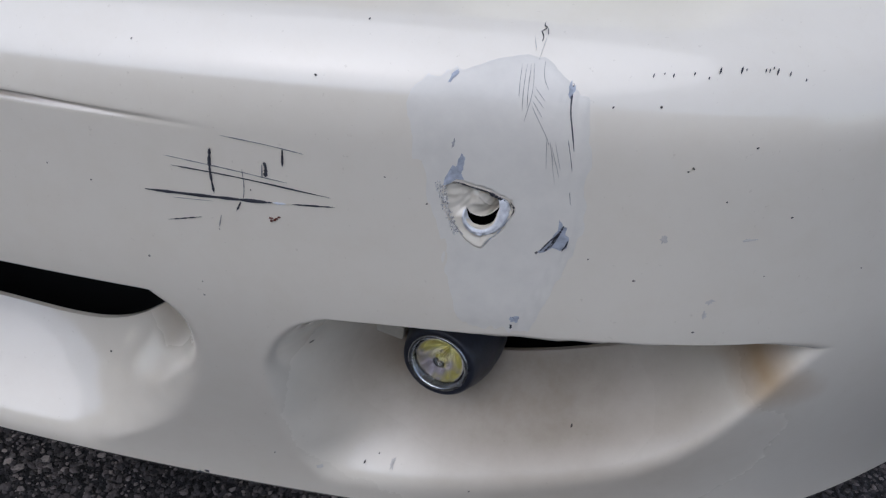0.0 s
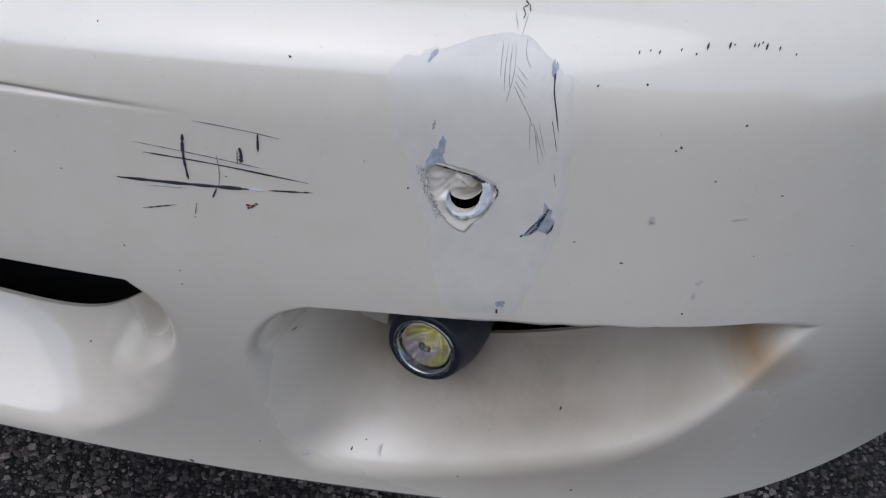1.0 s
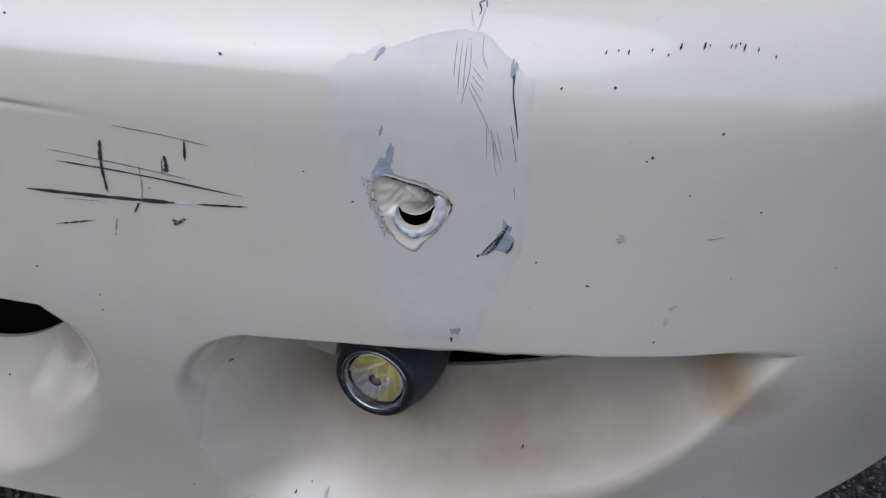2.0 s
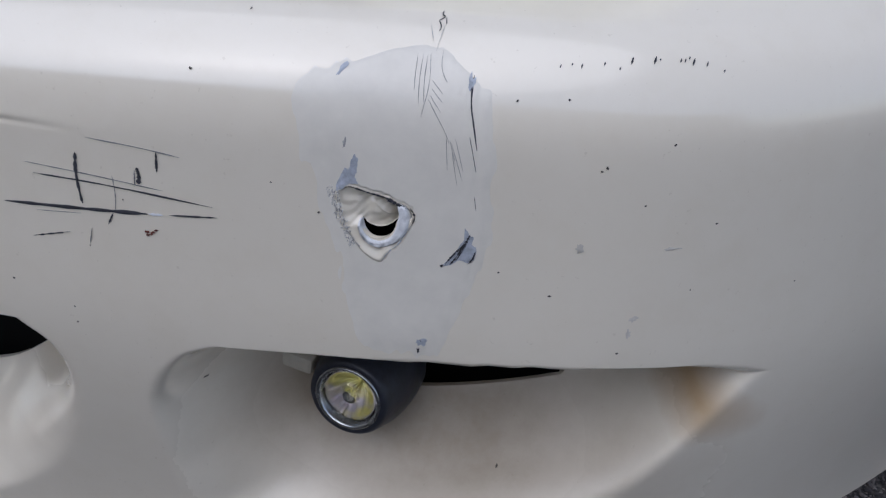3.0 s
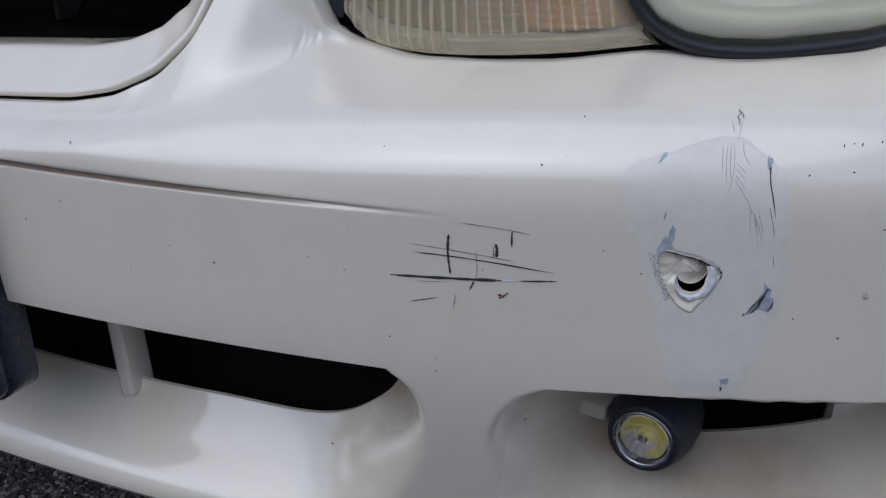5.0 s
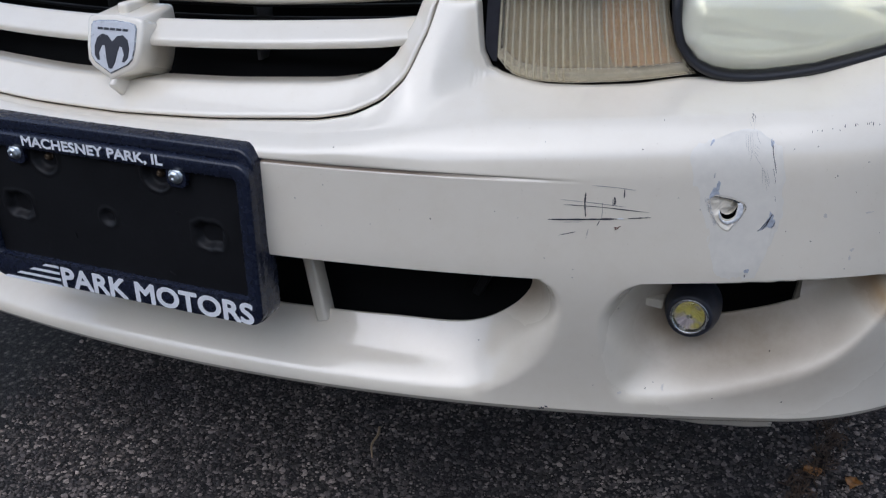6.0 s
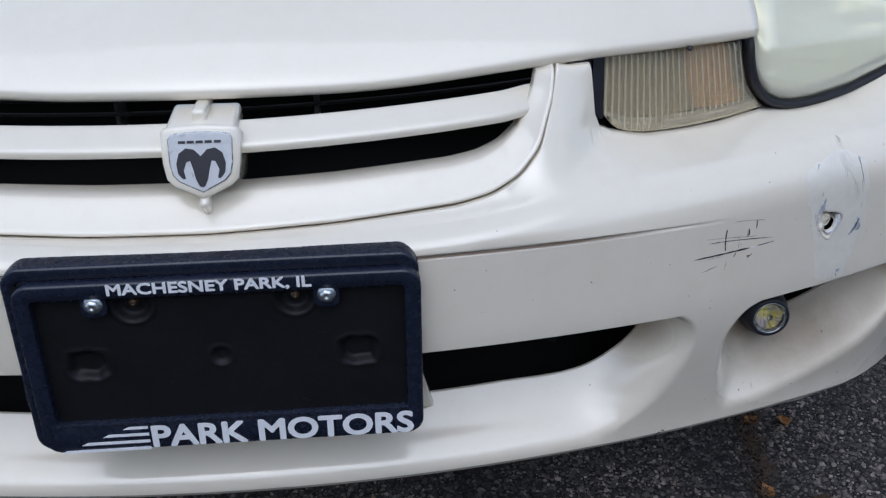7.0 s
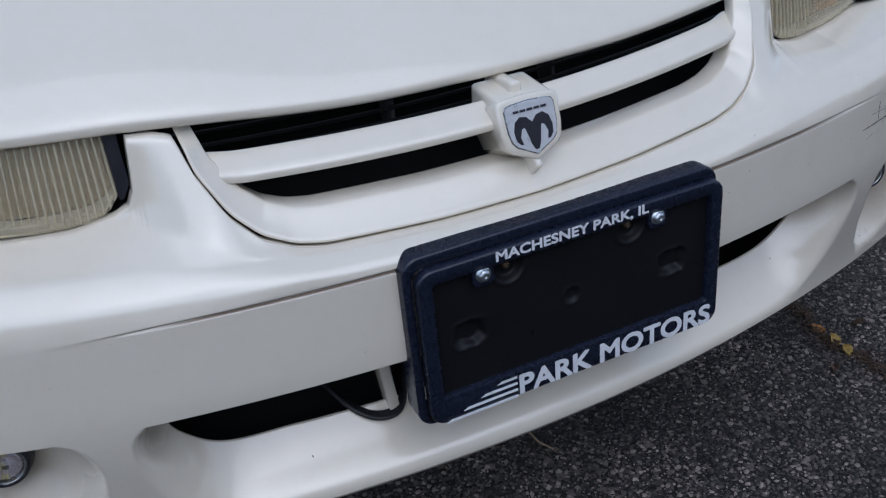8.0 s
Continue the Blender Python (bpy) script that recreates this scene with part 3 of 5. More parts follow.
def build_grille():
    grille = new("grille")
    grille.parent = car
    ux, uz = u_curve()
    ux, uz = ux + 0.003, uz
    up = (uz - 0.5375) / 0.1125
    seam_y = nose(ux) + 0.030 + 0.052 * np.minimum(up, 0.95) + 0.024 * sm(0.634, 0.656, uz)
    tx, tz = np.gradient(ux), np.gradient(uz)
    ln = np.hypot(tx, tz)
    nx, nz = -tz / ln, tx / ln
    # inward steps from the seam: (inset, set-back)
    prof = [(0.0012, 0.020), (0.0012, 0.004), (0.0018, 0.0005), (0.004, -0.0010), (0.0065, 0.0005), (0.009, 0.004), (0.016, 0.012), (0.0255, 0.021), (0.028, 0.025), (0.0275, 0.05)]
    cols = []
    for ins, back in prof:
        k = ins * (1 - 0.50 * up)
        cols.append(np.stack([ux + nx * k, seam_y + back * np.maximum(0.45, 1 - 0.75 * up), uz + nz * k + 0.02 * ux], -1))
    pts = chaikin(np.stack(cols, 1), 2)
    grid_part("surround", pts, PAINT, grille, thick=0.0015, flip=False)
    return grille


grille = build_grille()


def bar_part(name, half, y0, curve, rows, material, parent, label="", n=90, taper=0.0, sink=0.0):
    """A bar across the nose: rows of (set-back, height) make its section."""
    x = np.linspace(-half, half, n)
    yy = y0 + curve * x * x + sink * sm(half - 0.032, half, np.abs(x))
    thin = taper * sm(half * 0.80, half, np.abs(x))
    z0 = min(b for _, b in rows)
    ctrl = np.stack([np.stack([x, yy + a, z0 + (b - z0) * (1 - thin) + 0.02 * x + 0.085 * x * x], -1) for a, b in rows], 1)
    return grid_part(name, chaikin(ctrl, 2), material, parent, label)


bar_part("slat", 0.275, 0.077, 0.45, [(0.03, 0.5975), (0.010, 0.596), (0.002, 0.5965), (0.0, 0.599), (0.0, 0.6035), (0.003, 0.6065), (0.012, 0.6125), (0.019, 0.6175), (0.024, 0.6185), (0.027, 0.616), (0.028, 0.603)], PAINT, grille, "ivory painted horizontal grille bar", sink=0.007)

# near-black sheet added behind, standing in for the openings' unlit depth


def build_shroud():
    """The added near-black sheet behind all openings, closed below and above."""
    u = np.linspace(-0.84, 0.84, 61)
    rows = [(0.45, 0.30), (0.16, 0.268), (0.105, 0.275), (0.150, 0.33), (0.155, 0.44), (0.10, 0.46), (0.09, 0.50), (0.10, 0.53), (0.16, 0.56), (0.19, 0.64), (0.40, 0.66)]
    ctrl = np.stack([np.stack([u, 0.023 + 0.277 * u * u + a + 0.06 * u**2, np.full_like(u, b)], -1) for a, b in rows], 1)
    return grid_part("dark_backing", chaikin(ctrl, 1), DARK, car, "near-black sheet added behind the bumper openings for their unlit depth", thick=0.004)


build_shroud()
for x in (-0.087, 0.087):
    bm = bmesh.new()
    box(bm, (x, 0.184, 0.605), (0.004, 0.03, 0.075), 0.001)
    part("fin", bm, FIN_GREY, grille)


# ---- materials of the lamps, the damage and the litter ----
HEAD_REFLECTOR = simple("headlight_reflector", (0.95, 0.93, 0.80), 0.16, metal=0.85, vary=0.04, scale=40.0)
CREAM = simple("unpainted_cream_plastic", (0.55, 0.51, 0.42), 0.5, vary=0.12, scale=90.0)
SIGNAL_LENS = simple("ribbed_clear_plastic", (0.93, 0.87, 0.72), 0.12, vary=0.04, scale=200.0, trans=0.92, ior=1.36)
HEAD_LENS = simple("clouded_plastic", (0.93, 0.925, 0.82), 0.08, vary=0.03, scale=14.0, trans=0.66, ior=1.4, coat=0.35)
SILVER = simple("lamp_reflector", (0.28, 0.238, 0.165), 0.35, metal=0.4, vary=0.12, scale=60.0)
# Ribs paler and less clear than the lens, to paint the glints along their crests.
SIGNAL_RIB = simple("glint_rib_plastic", (0.90, 0.83, 0.64), 0.16, vary=0.05, scale=200.0, trans=0.68, ior=1.45, coat=0.2)
LENS_FOOT = simple("grey_lens_foot", (0.36, 0.35, 0.33), 0.3, vary=0.1, scale=90.0, coat=0.3)
AMBER = simple("amber_plastic", (0.35, 0.205, 0.09), 0.4, vary=0.15, scale=90.0)
FOG_GLASS = simple("fog_glass", (0.95, 0.96, 0.92), 0.05, vary=0.02, trans=1.0, ior=1.45)
DICHROIC = simple("yellow_dichroic_reflector", (0.74, 0.72, 0.40), 0.2, metal=0.6, vary=0.2, scale=150.0)
nt, p = nodes_of(DICHROIC)  # lemon, with the lilac sheen of sky on the lamp painted in as patches
lilac = ramp_node(nt, noise_node(nt, 55.0, 2.0).outputs["Fac"], [(0.42, (0.92, 0.84, 0.30)), (0.56, (0.74, 0.68, 0.80))])
nt.links.new(lilac.outputs["Color"], p.inputs["Base Color"])
BEZEL = simple("dull_metal_bezel", (0.46, 0.47, 0.48), 0.25, metal=1.0, vary=0.15, scale=150.0)
HOUSING = simple("fog_housing", (0.020, 0.023, 0.034), 0.45, vary=0.3, scale=250.0, bump=0.0003)
SCRATCH = simple("scratch_dark", (0.045, 0.045, 0.055), 0.7, vary=0.4, scale=500.0)
CRUMB = simple("filler_crumbs", (0.5, 0.5, 0.5), 0.6, vary=0.2, scale=400.0)
nt, p = nodes_of(CRUMB)
nt.links.new(ramp_node(nt, nt.nodes.new("ShaderNodeNewGeometry").outputs["Random Per Island"], [(0.0, (0.20, 0.20, 0.21)), (0.45, (0.52, 0.50, 0.47)), (1.0, (0.80, 0.77, 0.71))]).outputs["Color"], p.inputs["Base Color"])
SCRATCH_GREY = simple("scratch_grey", (0.24, 0.235, 0.235), 0.65, vary=0.35, scale=450.0)
SMEAR = simple("sanded_filler", (0.775, 0.732, 0.645), 0.38, vary=0.05, scale=70.0, bump=0.0002, coat=0.40)
SCRATCH_PALE = simple("scratch_pale", (0.47, 0.455, 0.44), 0.6, vary=0.3, scale=400.0)
BARE = simple("bare_grey_plastic", (0.46, 0.49, 0.55), 0.55, vary=0.3, scale=350.0, bump=0.0004)
FILLER = simple("torn_filler", (0.80, 0.81, 0.84), 0.5, vary=0.22, scale=260.0, bump=0.0016)
SPECK = simple("tar_speck", (0.07, 0.055, 0.045), 0.6, vary=0.5, scale=500.0)
RUST = simple("rust_speck", (0.16, 0.045, 0.03), 0.7, vary=0.4, scale=500.0)
SMUDGE = simple("road_smudge", (0.60, 0.56, 0.50), 0.6, vary=0.12, scale=300.0)
LEAF_OCHRE = simple("leaf_ochre", (0.34, 0.155, 0.04), 0.6, vary=0.35, scale=140.0, bump=0.001)
LEAF_YELLOW = simple("leaf_yellow", (0.36, 0.25, 0.06), 0.6, vary=0.3, scale=140.0, bump=0.001)
CRACK_DIRT = simple("crack_dirt", (0.022, 0.016, 0.012), 0.9, vary=0.5, scale=250.0, bump=0.002)
LITTER = simple("brown_litter", (0.085, 0.052, 0.032), 0.8, vary=0.5, scale=300.0)
TWIG = simple("twig_bark", (0.34, 0.25, 0.15), 0.7, vary=0.3, scale=300.0)
TYRE = simple("tyre_rubber", (0.02, 0.02, 0.02), 0.75, vary=0.3, scale=80.0)
SHIELD = simple("badge_silver", (0.60, 0.605, 0.62), 0.3, metal=0.15, vary=0.06, scale=120.0)
BADGE_DARK = simple("badge_black", (0.02, 0.02, 0.028), 0.35, vary=0.2, scale=150.0)

# ---- plate holder on the bumper ----
PX, PZ, PY = 0.011, 0.4445, 0.006
holder = new("plate_holder")
holder.parent = car
tagged(holder, "black plastic plate holder and frame, no plate in it")


def ring_part(name, w, h, r, wi, hi, ri, shift, y_front, y_back, material, parent, centre, label=""):
    """A frame: outer rounded rectangle, inner opening moved by shift in height, with rounded front edges."""
    out, inn = np.array(rounded_rect(w, h, r)), np.array(rounded_rect(wi, hi, ri)) + (0, shift)
    b = 0.0022
    def lay(c, y):
        return np.stack([c[:, 0] + centre[0], np.full(len(c), y), c[:, 1] + centre[1]], -1)
    o2, i2 = np.array(rounded_rect(w - 2 * b, h - 2 * b, r - b)), np.array(rounded_rect(wi + 2 * 0.0008, hi + 2 * 0.0008, ri + 0.0008)) + (0, shift)
    o1 = np.array(rounded_rect(w - 0.5 * b, h - 0.5 * b, r - 0.25 * b))
    pts = np.stack([lay(out, y_back), lay(out, y_front + b), lay(o1, y_front + 0.4 * b), lay(o2, y_front), lay(i2, y_front), lay(inn, y_front + 0.0008), lay(inn, y_back)], 1)
    return grid_part(name, pts, material, parent, label, closed=True, flip=True)


ring_part("frame", 0.314, 0.157, 0.014, 0.288, 0.117, 0.004, 0.0065, PY, PY + 0.010, PLATE_PLASTIC, holder, (PX, PZ), "glossy black licence plate frame")


def build_bracket():
    """The tray behind the frame, with its pressed pockets."""
    bracket = ring_part("bracket", 0.322, 0.172, 0.016, 0.306, 0.150, 0.010, 0.0, PY + 0.0092, 0.040, PLATE_PLASTIC, holder, (PX - 0.005, PZ + 0.0035), "black plastic mounting tray")
    x, z = np.meshgrid(np.linspace(-0.153, 0.153, 220), np.linspace(-0.076, 0.076, 110), indexing="ij")
    y = np.zeros_like(x)
    for cx, cz in ((-0.064, 0.055), (0.062, 0.055)):
        d = np.hypot((x - cx), (z - cz))
        y += 0.0068 * sm(0.015, 0.010, d) - 0.0012 * np.exp(-((d - 0.0165) / 0.0018) ** 2)
    for cx, cz in ((-0.106, 0.002), (0.110, 0.003)):
        ax, az = np.abs(x - cx), np.abs(z - cz)
        e = ((ax / 0.0165) ** 3.2 + (az / 0.0135) ** 3.2) ** (1 / 3.2) + 0.05 * np.sin(x * 420 + z * 310)
        y += 0.0075 * sm(1.0, 0.60, e) - 0.0008 * np.exp(-((e - 1.12) / 0.10) ** 2)
    d = np.hypot(x + 0.001, z - 0.004)
    y += 0.003 * sm(0.009, 0.004, d) - 0.001 * np.exp(-((d - 0.010) / 0.0015) ** 2)
    y += 0.0009 * np.sin(x * 21 + 1.0) * np.cos(z * 34)
    pts = np.stack([x + PX - 0.005, y + PY + 0.0075, z + PZ], -1)
    grid_part("back_panel", pts, BLACK_PLASTIC, holder, "scuffed matt black inner panel with pressed pockets", flip=False)
    return bracket


build_bracket()


def screw(x, z, y, material, label, head=0.0060):
    """A hex washer head with a driver slot, as one piece."""
    rows = [(0.0, -0.0038), (head * 0.20, -0.0038), (head * 0.24, -0.0046), (head * 0.55, -0.0044), (head * 0.86, -0.0034), (head * 0.95, -0.0022), (head * 0.95, -0.0004), (head * 1.2, 0.0), (head * 1.22, 0.001), (0.003, 0.001)]
    pts = lathe(rows, (x, y, z), (x, y + 1, z), 36)
    for i in range(36):
        for j in range(3, 7):
            k = 1 - 0.09 * abs(math.sin(3 * 2 * math.pi * i / 36))  # six flats
            pts[i, j, 0], pts[i, j, 2] = x + (pts[i, j, 0] - x) * k, z + (pts[i, j, 2] - z) * k
    return grid_part("screw", pts, material, holder, label, closed=True)


screw(-0.0855, 0.5045, PY + 0.0005, ZINC, "bright zinc hex screw")
screw(0.0935, 0.5045, PY + 0.0005, ZINC, "bright zinc hex screw")
screw(-0.058, 0.4995, PY + 0.0145, BRASS, "tarnished brass screw in a pocket", 0.004)
screw(0.068, 0.4995, PY + 0.0145, BRASS, "tarnished brass screw in a pocket", 0.004)
# tabs that hold the frame at the screws, the edge above the lower band, moulding pip and small scuffs
for x in (-0.0855, 0.0935):
    bm = bmesh.new()
    prism(bm, [(x + a, 0.5045 + b) for a, b in rounded_rect(0.020, 0.022, 0.006)], PY + 0.001, PY + 0.006, 0.0006)
    part("tab", bm, PLATE_PLASTIC, holder)
bm = bmesh.new()
box(bm, (PX + 0.0, PY - 0.0004, 0.3925), (0.288, 0.0018, 0.0012), 0.0004)
part("band_edge", bm, PLATE_PLASTIC, holder)
for x, z, a in ((-0.037, 0.424, 1.4), (0.087, 0.466, 0.1), (0.07, 0.402, 0.4), (-0.075, 0.404, 0.8)):
    bm = bmesh.new()
    box(bm, (x, PY + 0.0068, z), (0.006, 0.0012, 0.0012), 0.0004, Matrix.Rotation(a, 3, "Y"))
    part("nib", bm, BLACK_PLASTIC, holder)


def text_part(body, width, height, centre, y, material, parent, label, bold):
    """Raised letters of the built-in font, stretched to a width and a capital height."""
    cu = bpy.data.curves.new("letters", "FONT")
    cu.body, cu.size, cu.align_x, cu.offset, cu.resolution_u = body, 1.0, "LEFT", 0.0, 4
    cu.space_character = 1.0
    tmp = new("letters_source", cu)
    bpy.context.view_layer.update()
    mesh = bpy.data.meshes.new_from_object(tmp.evaluated_get(bpy.context.evaluated_depsgraph_get()))
    bpy.data.objects.remove(tmp)
    src, polys = np.array([v.co[:] for v in mesh.vertices]), [list(f.vertices) for f in mesh.polygons]
    lo, hi = src[:, 0].min(), src[:, 0].max()
    foot, cap = (0.0, 0.729) if "," in body else (src[:, 1].min(), src[:, 1].max())
    flat = np.stack([centre[0] + ((src[:, 0] - lo) / (hi - lo) - 0.5) * (width - 2 * bold), np.full(len(src), y), centre[1] + ((src[:, 1] - foot) / (cap - foot) - 0.5) * (height - 2 * bold)], -1)
    # the strokes are thickened evenly by laying shifted copies over one another
    co, faces = [], []
    for k in range(17):
        turn = 2 * math.pi * k / 16
        faces += [[i + len(src) * k for i in f] for f in polys]
        co.append(flat + (np.array([0, 0, 0]) if k == 16 else np.array([bold * math.cos(turn), -0.00001 * k, bold * math.sin(turn)])))
    mesh = bpy.data.meshes.new("letters")
    mesh.from_pydata(np.concatenate(co).tolist(), [], faces)
    mesh.update()
    return link("letters", mesh, material, parent, label, smooth=False)


text_part("MACHESNEY PARK, IL", 0.156, 0.0105, (0.0045, 0.5180), PY - 0.0004, WHITE_PRINT, holder, "white lettering along the top of the frame", 0.00050)
text_part("PARK MOTORS", 0.218, 0.0225, (0.0505, 0.3785), PY - 0.0004, WHITE_PRINT, holder, "large white lettering along the foot of the frame", 0.00105)
for k, (x0, z) in enumerate(((-0.134, 0.3672), (-0.116, 0.3742), (-0.098, 0.3812), (-0.081, 0.3880))):
    bm = bmesh.new()
    x1 = -0.0605
    prism(bm, [(x0, z - 0.0012), (x1, z - 0.0012), (x1, z + 0.0014), (x0 + 0.005, z + 0.0014)], PY - 0.0006, PY - 0.0001)
    part("stripe", bm, WHITE_PRINT, holder)

# ---- badge in the grille ----
badge = new("badge")
badge.parent = car
tagged(badge, "ivory shield badge with a plain dark motif on silver")


def shield(w, h, cz, drop):
    """A shield outline: flat top, sides that draw in, a pointed foot."""
    top, foot = cz + h / 2, cz - h / 2
    half = [(0.0, top + 0.001), (w * 0.34, top), (w * 0.46, top - 0.0015), (w * 0.5, top - 0.005), (w * 0.49, cz), (w * 0.45, foot + drop * 1.25), (w * 0.36, foot + drop * 0.8), (0.0, foot)]
    return half + [(-x, z) for x, z in half[-2:0:-1]]


def tilted(bm, z0, y0, lean):
    """Leans a front-built piece back about the line at height z0, and sets it at y0."""
    bmesh.ops.transform(bm, matrix=Matrix.Translation((0, y0, z0)) @ Matrix.Rotation(lean, 4, "X") @ Matrix.Translation((0, 0, -z0)), verts=bm.verts[:])
    return bm


LEAN, BZ, BY = radians(-19), 0.5970, 0.0630
bm = prism(bmesh.new(), shield(0.062, 0.058, BZ, 0.013), 0.0, 0.050, 0.0035)
part("body", tilted(bm, BZ, BY, LEAN), PAINT, badge, "", True)
bm = prism(bmesh.new(), shield(0.0505, 0.0475, BZ, 0.0115), -0.0010, 0.002, 0.0006)
part("rim", tilted(bm, BZ, BY, LEAN), BEZEL, badge)
bm = prism(bmesh.new(), shield(0.0485, 0.0455, BZ, 0.011), -0.0016, 0.002, 0.0004)
part("plate", tilted(bm, BZ, BY, LEAN), SHIELD, badge, "brushed silver inner plate")
motif = [(0.0, 0.0045), (0.0045, 0.0088), (0.010, 0.0098), (0.0148, 0.0065), (0.0168, 0.0), (0.0160, -0.0065), (0.0128, -0.0100), (0.0108, -0.0098), (0.0122, -0.0045), (0.0098, 0.0010), (0.0072, 0.0015), (0.0055, -0.0040), (0.0040, -0.0105), (0.0018, -0.0150), (0.0, -0.0155)]
motif = [(1.14 * x, 1.22 * z + 0.0002) for x, z in motif]
bm = prism(bmesh.new(), [(x, BZ + z - 0.0005) for x, z in motif] + [(-x, BZ + z - 0.0005) for x, z in motif[-2:0:-1]], -0.0022, 0.0, 0.0002)
part("motif", tilted(bm, BZ, BY, LEAN), BADGE_DARK, badge, "plain dark curved motif")
for x, w in ((-0.0140, 0.0055), (-0.0072, 0.0055), (-0.0004, 0.0055), (0.0066, 0.0055), (0.0136, 0.0055)):
    bm = box(bmesh.new(), (x, -0.0019, BZ + 0.0163), (w, 0.0006, 0.0021))
    part("bar", tilted(bm, BZ, BY, LEAN), BADGE_DARK, badge)
bm = bmesh.new()
box(bm, (0, 0.0735, 0.5625), (0.0070, 0.036, 0.028), 0.0030, Matrix.Rotation(-0.75, 3, "X"))
part("foot_rib", bm, PAINT, badge, "", True)
bm = bmesh.new()
box(bm, (0.0, 0.100, 0.6075), (0.056, 0.052, 0.036), 0.006, Matrix.Rotation(0.10, 3, "X"), 4)
part("block", bm, PAINT, badge, "ivory block behind the shield", True)
bm = bmesh.new()
box(bm, (-0.002, 0.110, 0.622), (0.012, 0.05, 0.022), 0.004, None, 3)
part("neck", bm, PAINT, badge, "", True)
# dark cooling fins far behind the grille
for k in range(5):
    bar_part("cooling_fin", 0.30, 0.150 + 0.004 * k, 0.28, [(0.004, 0.585 + 0.011 * k), (0.0, 0.5855 + 0.011 * k), (0.0, 0.588 + 0.011 * k), (0.004, 0.5885 + 0.011 * k)], FIN, grille, n=24)


# small rubber stop under the hood's edge
bm = bmesh.new()
bmesh.ops.create_uvsphere(bm, u_segments=14, v_segments=8, radius=1.0, matrix=Matrix.Translation((0.419, 0.1560, 0.6530)) @ Matrix.Diagonal((0.0024, 0.004, 0.0022, 1)))
part("rubber_stop", bm, BADGE_DARK, hood, "small black rubber stop", True)

# ---- lamps ----
def lamp_y(x, z):
    return 0.023 + 0.277 * x * x + 0.083 + 0.15 * (z - 0.59) + 0.5 * np.maximum(0, z - 0.648)


SIG_X, SIG_Z = [0.3405, 0.350, 0.356, 0.371, 0.40, 0.456, 0.505], [0.600, 0.589, 0.584, 0.5795, 0.5775, 0.581, 0.5885]


sig = chaikin(np.array([list(zip(SIG_X, SIG_Z))]), 3)[0]
SIG_X, SIG_Z = sig[:, 0], sig[:, 1]


def signal_right(z):
    return np.interp(z, [0.585, 0.589, 0.600, 0.612, 0.638, 0.66], [0.512, 0.507, 0.496, 0.487, 0.4795, 0.478])


